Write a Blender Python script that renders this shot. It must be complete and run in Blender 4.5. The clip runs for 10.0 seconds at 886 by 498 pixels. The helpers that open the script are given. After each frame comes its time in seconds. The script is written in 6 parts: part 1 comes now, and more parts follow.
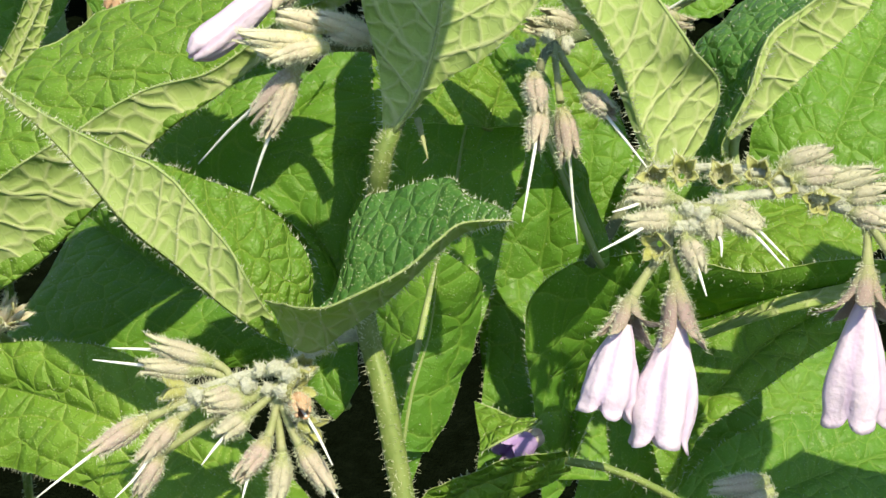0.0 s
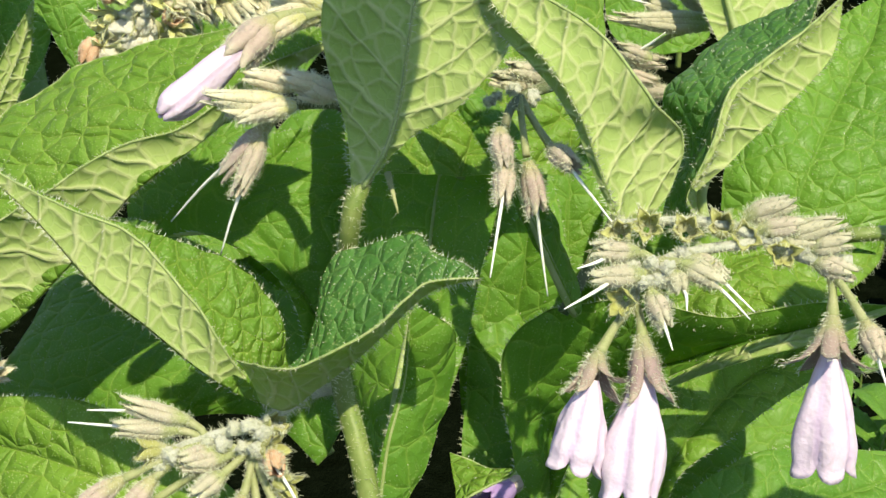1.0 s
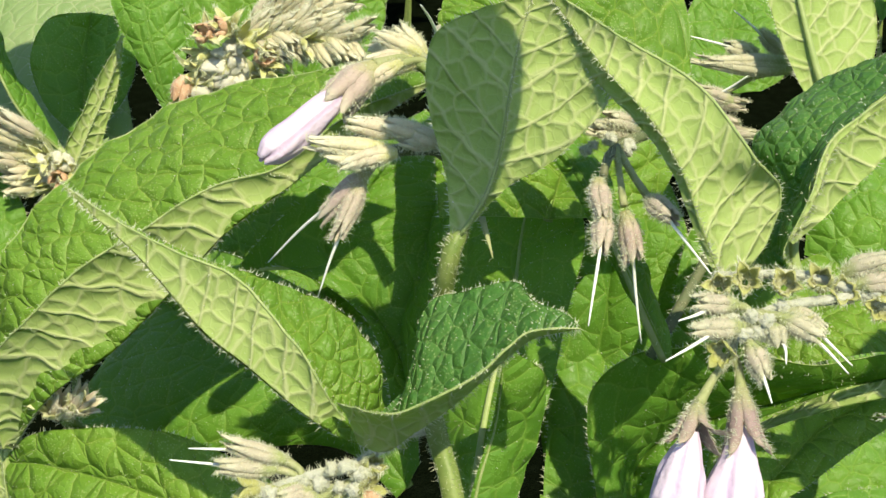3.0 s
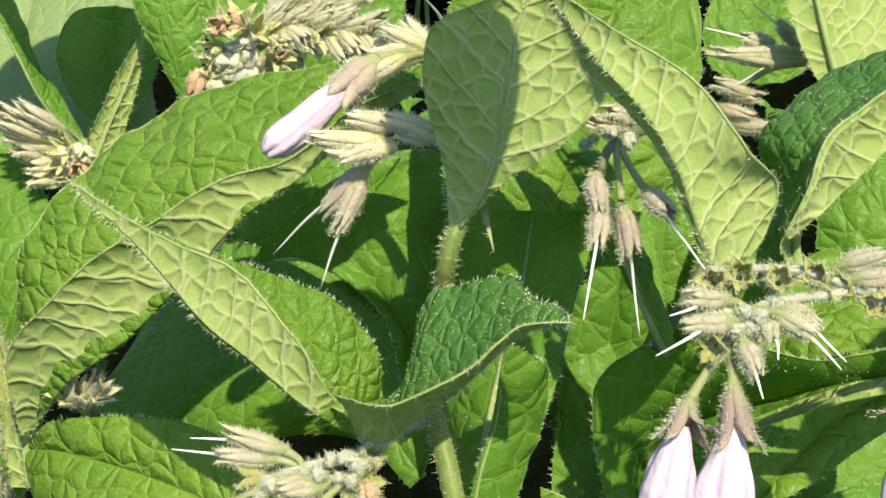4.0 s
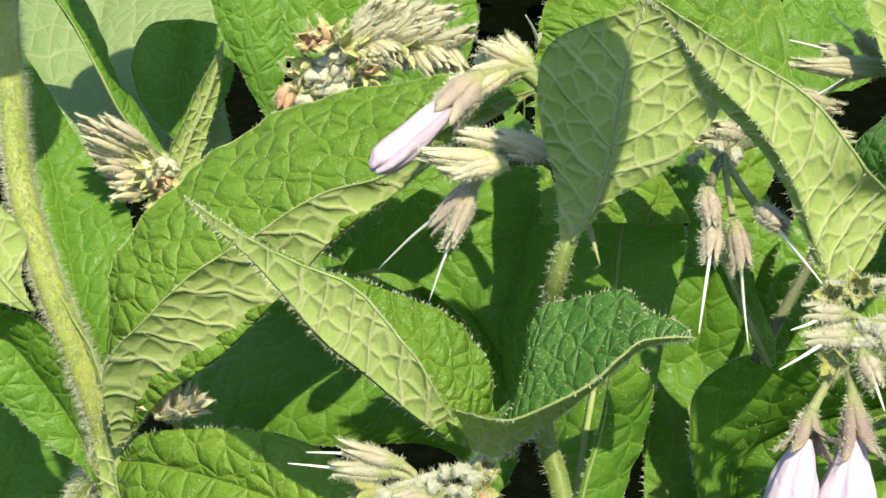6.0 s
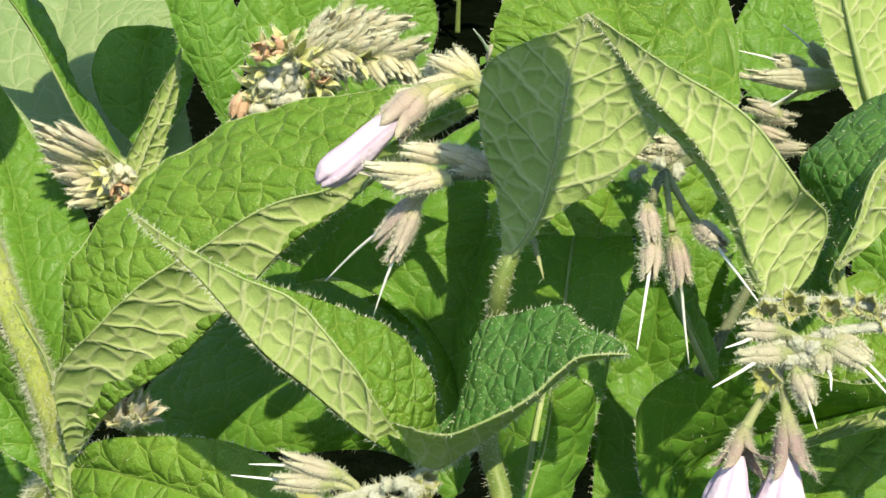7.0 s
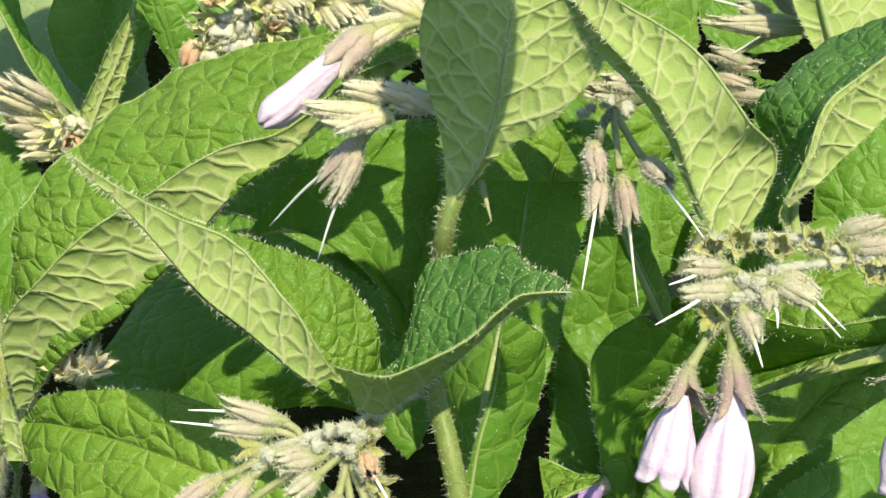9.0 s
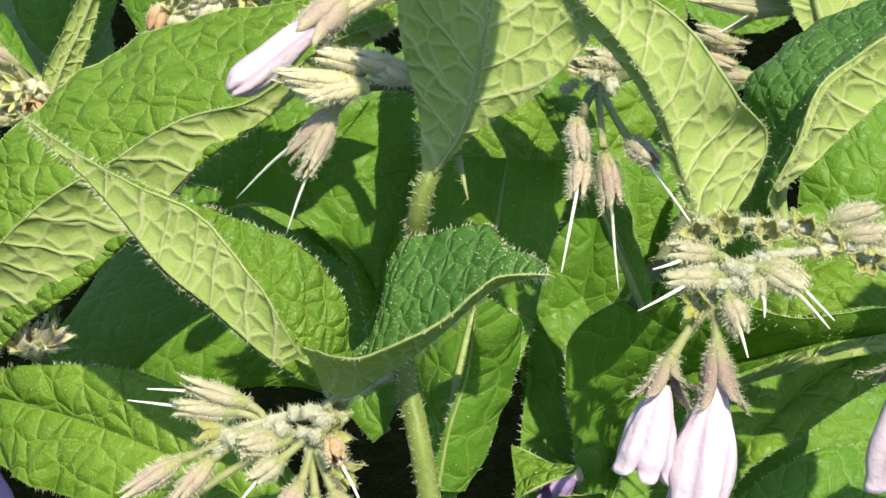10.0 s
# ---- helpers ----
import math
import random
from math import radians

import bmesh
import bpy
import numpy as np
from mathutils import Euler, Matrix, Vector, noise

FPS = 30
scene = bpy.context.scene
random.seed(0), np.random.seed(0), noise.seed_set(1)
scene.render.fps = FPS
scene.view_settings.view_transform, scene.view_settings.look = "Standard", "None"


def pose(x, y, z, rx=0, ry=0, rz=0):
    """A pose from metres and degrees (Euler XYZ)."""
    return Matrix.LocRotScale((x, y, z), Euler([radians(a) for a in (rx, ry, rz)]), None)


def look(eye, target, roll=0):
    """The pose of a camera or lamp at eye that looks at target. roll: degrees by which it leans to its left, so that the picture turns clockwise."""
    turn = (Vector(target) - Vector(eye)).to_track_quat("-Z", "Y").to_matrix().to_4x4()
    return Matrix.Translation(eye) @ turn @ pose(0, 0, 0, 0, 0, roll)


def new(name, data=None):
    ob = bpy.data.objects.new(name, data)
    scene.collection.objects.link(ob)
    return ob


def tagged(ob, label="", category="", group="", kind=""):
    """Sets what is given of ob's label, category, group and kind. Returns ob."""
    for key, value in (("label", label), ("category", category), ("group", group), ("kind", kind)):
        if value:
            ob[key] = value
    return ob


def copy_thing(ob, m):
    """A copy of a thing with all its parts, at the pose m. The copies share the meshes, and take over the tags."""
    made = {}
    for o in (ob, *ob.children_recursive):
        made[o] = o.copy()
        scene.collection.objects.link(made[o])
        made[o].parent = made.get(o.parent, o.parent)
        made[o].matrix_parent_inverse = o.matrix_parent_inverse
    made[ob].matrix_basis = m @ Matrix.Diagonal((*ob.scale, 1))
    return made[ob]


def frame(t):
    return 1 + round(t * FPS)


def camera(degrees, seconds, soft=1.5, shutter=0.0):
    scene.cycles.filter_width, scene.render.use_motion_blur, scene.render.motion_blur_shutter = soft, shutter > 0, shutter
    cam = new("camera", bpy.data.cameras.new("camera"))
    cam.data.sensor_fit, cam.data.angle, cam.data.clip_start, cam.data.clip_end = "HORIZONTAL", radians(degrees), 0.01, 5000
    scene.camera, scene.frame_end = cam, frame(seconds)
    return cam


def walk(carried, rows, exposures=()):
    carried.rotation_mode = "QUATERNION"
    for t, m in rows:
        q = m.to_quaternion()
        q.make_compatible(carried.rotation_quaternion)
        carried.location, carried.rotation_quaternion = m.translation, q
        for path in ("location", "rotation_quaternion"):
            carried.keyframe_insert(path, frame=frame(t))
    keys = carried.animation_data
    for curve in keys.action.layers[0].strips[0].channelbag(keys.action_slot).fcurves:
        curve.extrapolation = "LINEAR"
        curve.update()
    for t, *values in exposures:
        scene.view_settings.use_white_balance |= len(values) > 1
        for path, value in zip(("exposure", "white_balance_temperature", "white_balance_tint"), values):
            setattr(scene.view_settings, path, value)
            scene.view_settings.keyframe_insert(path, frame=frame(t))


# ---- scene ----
cam = camera(35.0, 10.0)
PATH = [
    (0, (0.00099, -0.20157, 0.60657), (0.00931, -0.00162, 0.51520), 1.33),
    (0.5, (-0.00081, -0.20027, 0.61103), (0.01034, 0.00105, 0.52301), 0.97),
    (1, (0.00610, -0.20008, 0.61323), (0.01364, 0.00047, 0.52312), -0.01),
    (1.5, (0.00534, -0.20045, 0.61626), (0.01048, 0.00092, 0.52780), 0.45),
    (2, (0.00327, -0.19786, 0.61986), (0.00527, 0.00279, 0.52967), 0.63),
    (2.5, (-0.00000, -0.20000, 0.62000), (-0.00000, 0.00098, 0.53052), -0.00),
    (2.7, (-0.00400, -0.20100, 0.61900), (-0.00100, 0.00000, 0.53135), 0.30),
    (3.8, (-0.00400, -0.20000, 0.62300), (-0.00280, 0.00100, 0.52910), 0.00),
    (4, (0.00562, -0.20147, 0.62101), (-0.00125, -0.00113, 0.53037), -0.65),
    (4.5, (-0.00205, -0.20370, 0.61903), (-0.00626, -0.00353, 0.52784), -0.07),
    (5, (-0.00499, -0.20445, 0.61936), (-0.01134, -0.00438, 0.52808), -0.95),
    (5.5, (-0.00784, -0.20291, 0.62533), (-0.01725, -0.00314, 0.53366), -1.37),
    (5.7, (-0.01247, -0.20392, 0.62385), (-0.01783, -0.00367, 0.53290), -0.96),
    (6.8, (-0.00837, -0.20121, 0.63107), (-0.01535, -0.00177, 0.53846), -0.83),
    (7, (-0.00461, -0.20291, 0.62884), (-0.00926, -0.00339, 0.53627), -0.51),
    (7.5, (0.00025, -0.20554, 0.62761), (-0.00618, -0.00578, 0.53565), -0.99),
    (8, (0.00431, -0.20373, 0.62694), (-0.00284, -0.00383, 0.53536), -1.14),
    (8.5, (0.00187, -0.20475, 0.62039), (-0.00659, -0.00479, 0.52906), -1.15),
    (9, (0.00445, -0.20113, 0.62037), (-0.00087, -0.00251, 0.52591), -0.77),
    (9.5, (0.01108, -0.21000, 0.60871), (0.00325, -0.01045, 0.51642), 0.50),
    (10, (0.00335, -0.19337, 0.61648), (0.00312, 0.00391, 0.51911), 1.22),
]
walk(cam, [(t, look(eye, target, roll)) for t, eye, target, roll in PATH], [(0.0, 0.46, 6500, 10), (10.0, 0.46, 6500, 10)])

# ---- light ----
SUN_TURN, SUN_HEIGHT = radians(158), radians(55)   # compass bearing (from +y, clockwise) and elevation
world = bpy.data.worlds.new("world")
scene.world = world
world.use_nodes = True
wn, wl = world.node_tree.nodes, world.node_tree.links
wn.clear()
sky = wn.new("ShaderNodeTexSky")
sky.sky_type, sky.sun_disc = "NISHITA", False
sky.sun_elevation, sky.sun_rotation = SUN_HEIGHT, SUN_TURN
sky.dust_density, sky.ozone_density = 0.6, 1.4
back = wn.new("ShaderNodeBackground")
back.inputs["Strength"].default_value = 0.15
wo = wn.new("ShaderNodeOutputWorld")
wl.new(sky.outputs[0], back.inputs[0])
wl.new(back.outputs[0], wo.inputs[0])
sun_data = bpy.data.lights.new("sun", "SUN")
sun_data.energy, sun_data.angle, sun_data.color = 5.6, radians(0.5), (1.0, 0.88, 0.66)
sun = new("sun", sun_data)
sun_from = Vector((math.sin(SUN_TURN) * math.cos(SUN_HEIGHT), math.cos(SUN_TURN) * math.cos(SUN_HEIGHT), math.sin(SUN_HEIGHT)))
sun.matrix_world = look(sun_from * 3, (0, 0, 0))


# ---- materials ----
class Nodes:
    """A small builder for node materials."""

    def __init__(self, name):
        self.mat = bpy.data.materials.new(name)
        self.mat.use_nodes = True
        self.n, self.l = self.mat.node_tree.nodes, self.mat.node_tree.links
        self.n.clear()

    def ramp(self, source, stops):
        node = self.n.new("ShaderNodeValToRGB")
        e = node.color_ramp.elements
        while len(e) < len(stops):
            e.new(0.5)
        for one, (at, colour) in zip(e, stops):
            one.position, one.color = at, (*colour, 1)
        self.l.new(source, node.inputs[0])
        return node.outputs[0]

    def noise(self, scale, detail=3.0, rough=0.6, coords="Object"):
        node = self.n.new("ShaderNodeTexNoise")
        node.inputs["Scale"].default_value, node.inputs["Detail"].default_value = scale, detail
        node.inputs["Roughness"].default_value = rough
        tc = self.n.new("ShaderNodeTexCoord")
        self.l.new(tc.outputs[coords], node.inputs["Vector"])
        return node.outputs["Fac"]

    def attribute(self, name):
        node = self.n.new("ShaderNodeAttribute")
        node.attribute_name = name
        return node.outputs["Fac"]

    def math(self, op, a, b=0.0, clamp=False):
        node = self.n.new("ShaderNodeMath")
        node.operation, node.use_clamp = op, clamp
        for i, v in enumerate((a, b)):
            if isinstance(v, (int, float)):
                node.inputs[i].default_value = v
            else:
                self.l.new(v, node.inputs[i])
        return node.outputs[0]

    def step(self, source, low, high, a=0.0, b=1.0):
        node = self.n.new("ShaderNodeMapRange")
        node.interpolation_type = "SMOOTHSTEP"
        for i, v in enumerate((low, high, a, b), 1):
            node.inputs[i].default_value = v
        self.l.new(source, node.inputs[0])
        return node.outputs[0]

    def mix(self, fac, a, b, blend="MIX"):
        node = self.n.new("ShaderNodeMix")
        node.data_type, node.blend_type = "RGBA", blend
        for i, v in ((0, fac), (6, a), (7, b)):
            if isinstance(v, (int, float)):
                node.inputs[i].default_value = v
            elif isinstance(v, tuple):
                node.inputs[i].default_value = (*v, 1)
            else:
                self.l.new(v, node.inputs[i])
        return node.outputs[2]

    def bump(self, source, strength, distance, normal=None):
        node = self.n.new("ShaderNodeBump")
        node.inputs["Strength"].default_value, node.inputs["Distance"].default_value = strength, distance
        self.l.new(source, node.inputs["Height"])
        if normal:
            self.l.new(normal, node.inputs["Normal"])
        return node.outputs[0]

    def random(self):
        return self.n.new("ShaderNodeObjectInfo").outputs["Random"]

    def surface(self, colour, rough=0.5, specular=0.5, normal=None, passing=0.0, pass_colour=None, sheen=0.0):
        """A Principled surface, a share of it letting light pass."""
        p = self.n.new("ShaderNodeBsdfPrincipled")
        out = self.n.new("ShaderNodeOutputMaterial")
        if isinstance(colour, tuple):
            p.inputs["Base Color"].default_value = (*colour, 1)
        else:
            self.l.new(colour, p.inputs["Base Color"])
        if isinstance(rough, (int, float)):
            p.inputs["Roughness"].default_value = rough
        else:
            self.l.new(rough, p.inputs["Roughness"])
        p.inputs["Specular IOR Level"].default_value = specular
        p.inputs["Sheen Weight"].default_value = sheen
        if normal:
            self.l.new(normal, p.inputs["Normal"])
        if not passing:
            self.l.new(p.outputs[0], out.inputs[0])
            return self.mat
        t = self.n.new("ShaderNodeBsdfTranslucent")
        if isinstance(pass_colour, tuple):
            t.inputs[0].default_value = (*pass_colour, 1)
        else:
            self.l.new(pass_colour if pass_colour else colour, t.inputs[0])
        if normal:
            self.l.new(normal, t.inputs["Normal"])
        m = self.n.new("ShaderNodeMixShader")
        m.inputs[0].default_value = passing
        self.l.new(p.outputs[0], m.inputs[1])
        self.l.new(t.outputs[0], m.inputs[2])
        self.l.new(m.outputs[0], out.inputs[0])
        return self.mat


SIDE_STEP = 6.4   # mm between the side veins of a leaf


def vein_nodes(k):
    """Distances, in mm, to the network of veins, to a finer web and to the bristle bases of a leaf, by the leaf's own map."""
    at = k.n.new("ShaderNodeAttribute")
    at.attribute_name = "leafmap"
    drift = k.n.new("ShaderNodeTexNoise")
    drift.inputs["Scale"].default_value, drift.inputs["Detail"].default_value = 0.16, 2.0
    k.l.new(at.outputs["Vector"], drift.inputs["Vector"])
    shift = k.n.new("ShaderNodeVectorMath")
    shift.operation = "MULTIPLY_ADD"
    shift.inputs[1].default_value, shift.inputs[2].default_value = (2.4, 2.4, 2.4), (-1.2, -1.2, -1.2)
    k.l.new(drift.outputs["Color"], shift.inputs[0])
    moved = k.n.new("ShaderNodeVectorMath")
    moved.operation = "ADD"
    k.l.new(at.outputs["Vector"], moved.inputs[0])
    k.l.new(shift.outputs[0], moved.inputs[1])

    def web(source, across, along, feature="DISTANCE_TO_EDGE", spread=0.75):
        three, size = k.n.new("ShaderNodeSeparateXYZ"), k.n.new("ShaderNodeCombineXYZ")
        k.l.new(source, three.inputs[0])
        k.l.new(k.math("MULTIPLY", three.outputs[2], 1 / along), size.inputs[0])
        k.l.new(k.math("MULTIPLY", three.outputs[1], 1 / across), size.inputs[1])
        v = k.n.new("ShaderNodeTexVoronoi")
        v.voronoi_dimensions, v.feature = "2D", feature
        v.inputs["Scale"].default_value, v.inputs["Randomness"].default_value = 1.0, spread
        k.l.new(size.outputs[0], v.inputs["Vector"])
        return v.outputs["Distance"]

    parts = k.n.new("ShaderNodeSeparateXYZ")
    k.l.new(moved.outputs[0], parts.inputs[0])
    plain = k.n.new("ShaderNodeSeparateXYZ")
    k.l.new(at.outputs["Vector"], plain.inputs[0])
    away = k.math("ABSOLUTE", plain.outputs[1])
    # side veins at even steps, a net of cells between them
    share = k.math("FRACT", k.math("ADD", k.math("MULTIPLY", parts.outputs[0], 1 / SIDE_STEP), 0.5))
    second = k.math("MULTIPLY", k.math("MINIMUM", share, k.math("SUBTRACT", 1.0, share)), SIDE_STEP)
    net = k.math("MULTIPLY", web(moved.outputs[0], 3.9, 4.3), 4.1)
    small = k.math("MULTIPLY", web(moved.outputs[0], 1.8, 1.8), 1.8)
    main = k.math("MINIMUM", second, k.math("MULTIPLY", away, 0.8))
    spots = k.n.new("ShaderNodeTexVoronoi")
    spots.inputs["Scale"].default_value = 1900.0
    place = k.n.new("ShaderNodeTexCoord")
    k.l.new(place.outputs["Object"], spots.inputs["Vector"])
    return main, net, small, spots.outputs["Distance"]


def arch(k, source, reach):
    """A rounded pillow: 0 at the vein, 1 at reach and beyond, steep beside the vein."""
    rest = k.math("SUBTRACT", 1.0, k.math("DIVIDE", source, reach), True)
    return k.math("SUBTRACT", 1.0, k.math("MULTIPLY", rest, rest))


def leaf_top_material(name="leaf_top", tones=((0.098, 0.206, 0.019), (0.138, 0.265, 0.025), (0.188, 0.322, 0.036)), grains=0.42, bump=0.75):
    k = Nodes(name)
    main, net, small, dots = vein_nodes(k)
    vein = k.math("MINIMUM", net, k.math("ADD", main, 0.05))
    broad, fine = k.noise(55, 3), k.noise(900, 3)
    low, middle, high = tones
    base = k.ramp(broad, [(0.25, low), (0.5, middle), (0.78, high)])
    base = k.mix(k.math("MULTIPLY", k.random(), 0.3), base, (low[0] * 0.75, low[1] * 0.9, low[2] * 1.5))
    base = k.mix(k.step(fine, 0.45, 0.75, 0.0, 0.2), base, tuple(c * 1.05 for c in high))
    base = k.mix(k.step(vein, 0.22, 0.04, 0.0, 0.4), base, (high[0] * 1.5, high[1] * 1.2, high[2] * 1.7))
    old = k.math("MULTIPLY", k.step(k.noise(28, 4, 0.7), 0.68, 0.76, 0.0, 0.4), k.step(fine, 0.35, 0.6))
    base = k.mix(old, base, (0.26, 0.29, 0.06))
    grain = k.math("MULTIPLY", k.step(dots, 0.36, 0.20), k.step(k.noise(140, 2), 0.36, 0.64, grains * 0.2, grains))
    base = k.mix(grain, base, (0.48, 0.55, 0.20))
    height = k.math("ADD", arch(k, vein, 1.5), k.math("MULTIPLY", arch(k, small, 0.6), 0.15))
    height = k.math("ADD", height, k.math("ADD", k.math("MULTIPLY", fine, 0.05), k.step(dots, 0.42, 0.10, 0.0, 0.12)))
    n = k.bump(height, bump, 0.00085)
    rough = k.step(k.noise(400, 2), 0.3, 0.7, 0.40, 0.58)
    return k.surface(base, rough, 0.3, n, 0.36, k.mix(0.7, base, (0.46, 0.70, 0.025)))


def leaf_under_material():
    k = Nodes("leaf_underside")
    main, net, small, dots = vein_nodes(k)
    broad, fine = k.noise(60, 3), k.noise(1100, 3)
    vein = k.math("MINIMUM", net, main)
    base = k.ramp(broad, [(0.25, (0.295, 0.412, 0.108)), (0.5, (0.358, 0.475, 0.140)), (0.78, (0.430, 0.53, 0.185))])
    base = k.mix(k.step(fine, 0.4, 0.75, 0.0, 0.25), base, (0.34, 0.45, 0.14))
    base = k.mix(k.step(small, 0.14, 0.02, 0.0, 0.22), base, (0.50, 0.55, 0.26))
    base = k.mix(k.step(net, 0.52, 0.10, 0.0, 0.42), base, (0.58, 0.61, 0.31))
    base = k.mix(k.step(main, 0.66, 0.14, 0.0, 0.46), base, (0.64, 0.66, 0.36))
    ridge = k.math("SUBTRACT", 1.0, arch(k, k.math("SUBTRACT", vein, 0.15), 1.3))
    height = k.math("ADD", k.math("ADD", ridge, k.step(main, 0.65, 0.1, 0.0, 0.45)), k.math("ADD", k.math("MULTIPLY", fine, 0.08), k.step(small, 0.25, 0.03, 0.0, 0.08)))
    n = k.bump(height, 0.6, 0.00055)
    return k.surface(base, 0.65, 0.15, n, 0.40, k.mix(0.75, base, (0.42, 0.70, 0.03)))


def plain_material(name, colours, scale, rough=0.6, passing=0.0, pass_colour=None, bump=0.4, depth=0.0002, sheen=0.0, vary=None, shine=0.35):
    k = Nodes(name)
    base = k.ramp(k.noise(scale, 4, 0.65), [(0.28, colours[0]), (0.5, colours[1]), (0.72, colours[2])])
    if vary:
        base = k.mix(k.math("MULTIPLY", k.random(), 0.7), base, vary)
    fine = k.noise(scale * 7, 3)
    base = k.mix(k.step(fine, 0.35, 0.7, 0.0, 0.3), base, colours[2])
    return k.surface(base, rough, shine, k.bump(fine, bump, depth), passing, pass_colour, sheen)


def calyx_material(name, low, middle, high, other):
    """Calyx: green foot, flushed middle and pale points, by the part's own 'along' and 'rib' values."""
    k = Nodes(name)
    along, rib = k.attribute("along"), k.attribute("rib")
    patch, fine = k.noise(420, 4, 0.65), k.noise(2600, 3)
    way = k.math("ADD", along, k.math("MULTIPLY", k.math("SUBTRACT", patch, 0.5), 0.5))
    flush = k.mix(k.math("MULTIPLY", k.random(), 0.8), middle, other)
    base = k.mix(k.step(way, 0.08, 0.42), low, flush)
    base = k.mix(k.step(way, 0.62, 0.95), base, high)
    base = k.mix(k.step(rib, 0.6, 1.0, 0.0, 0.16), base, (0.24, 0.20, 0.13))
    base = k.mix(k.step(fine, 0.45, 0.7, 0.0, 0.35), base, high)
    return k.surface(base, 0.7, 0.25, k.bump(fine, 0.5, 0.0002), 0.3, k.mix(0.5, base, (0.7, 0.62, 0.3)), 0.2)


def corolla_material(name, pale, deep):
    """Petal tube: ribs of deeper colour along it, from the part's own 'along' and 'rib' values."""
    k = Nodes(name)
    rib, along = k.attribute("rib"), k.attribute("along")
    streak = k.math("MULTIPLY", k.step(k.noise(500, 4), 0.35, 0.7), k.step(along, 0.15, 0.6, 0.3, 1.0))
    base = k.mix(k.step(rib, 0.35, 0.95, 0.0, 0.5), pale, deep)
    base = k.mix(k.math("MULTIPLY", streak, 0.3), base, deep)
    n = k.bump(k.math("ADD", k.noise(260, 3, 0.6), k.math("MULTIPLY", k.noise(1400, 3), 0.15)), 0.4, 0.0015)
    return k.surface(base, 0.5, 0.3, n, 0.4, k.mix(0.3, base, pale))


TOP, UNDER = leaf_top_material(), leaf_under_material()
TOP_SOFT = leaf_top_material("leaf_top_soft", ((0.080, 0.200, 0.018), (0.112, 0.252, 0.024), (0.156, 0.305, 0.034)), 0.3, 0.5)
# pale copy of the leaf top: sun glare on a green leaf painted as colour
TOP_GLARE = leaf_top_material("leaf_top_glare", ((0.20, 0.30, 0.10), (0.245, 0.345, 0.125), (0.30, 0.39, 0.16)), 0.2, 0.35)
TOP_DEEP = leaf_top_material("leaf_top_deep", ((0.050, 0.150, 0.024), (0.072, 0.190, 0.034), (0.105, 0.235, 0.048)), 0.5, 0.6)
STEM = plain_material("stem_skin", [(0.11, 0.18, 0.035), (0.17, 0.24, 0.055), (0.25, 0.30, 0.09)], 160, 0.5, 0.15, (0.3, 0.4, 0.08))
RIB = plain_material("leaf_midrib", [(0.22, 0.33, 0.09), (0.30, 0.40, 0.13), (0.40, 0.46, 0.20)], 300, 0.5, 0.25, (0.4, 0.5, 0.1))
DARK_STALK = plain_material("dark_stalk", [(0.05, 0.08, 0.03), (0.09, 0.12, 0.05), (0.14, 0.14, 0.07)], 300, 0.6)
HAIR = plain_material("bristle", [(0.54, 0.58, 0.38), (0.63, 0.66, 0.46), (0.72, 0.74, 0.56)], 400, 0.45, 0.3, (0.7, 0.75, 0.5), 0.0)
CALYX_GREEN = calyx_material("calyx_green", (0.33, 0.39, 0.15), (0.48, 0.48, 0.32), (0.58, 0.58, 0.41), (0.47, 0.41, 0.33))
CALYX_MAUVE = calyx_material("calyx_mauve", (0.38, 0.39, 0.17), (0.46, 0.36, 0.32), (0.60, 0.55, 0.42), (0.52, 0.47, 0.34))
CALYX_DUSK = calyx_material("calyx_dusk", (0.34, 0.36, 0.17), (0.33, 0.25, 0.23), (0.45, 0.38, 0.30), (0.40, 0.33, 0.26))
CALYX_STRAW = calyx_material("calyx_straw", (0.50, 0.52, 0.20), (0.64, 0.61, 0.38), (0.74, 0.73, 0.54), (0.58, 0.51, 0.38))
STAR = calyx_material("yellow_calyx", (0.54, 0.56, 0.28), (0.58, 0.62, 0.20), (0.70, 0.72, 0.36), (0.62, 0.62, 0.26))
CUP = calyx_material("open_calyx", (0.42, 0.44, 0.25), (0.33, 0.37, 0.07), (0.46, 0.49, 0.17), (0.40, 0.40, 0.16))
PEDICEL = plain_material("pedicel", [(0.22, 0.28, 0.09), (0.30, 0.34, 0.14), (0.40, 0.41, 0.22)], 420, 0.6, 0.25, (0.5, 0.55, 0.2), 0.4)
STEM_YELLOW = plain_material("stem_yellow", [(0.22, 0.32, 0.05), (0.32, 0.40, 0.07), (0.42, 0.46, 0.14)], 160, 0.5, 0.2, (0.5, 0.5, 0.1))
WOOL = plain_material("wool", [(0.35, 0.39, 0.26), (0.45, 0.48, 0.36), (0.55, 0.57, 0.48)], 600, 0.8, 0.2, (0.6, 0.6, 0.4), 0.7, 0.0003, 0.4)
PALE_WOOL = plain_material("pale_wool", [(0.60, 0.60, 0.38), (0.71, 0.71, 0.54), (0.80, 0.80, 0.68)], 600, 0.8, 0.3, (0.8, 0.78, 0.6), 0.7, 0.0003, 0.3)
STYLE = plain_material("style_white", [(0.74, 0.78, 0.66), (0.82, 0.85, 0.76), (0.88, 0.9, 0.85)], 300, 0.45, 0.2, (0.8, 0.85, 0.7), 0.1)
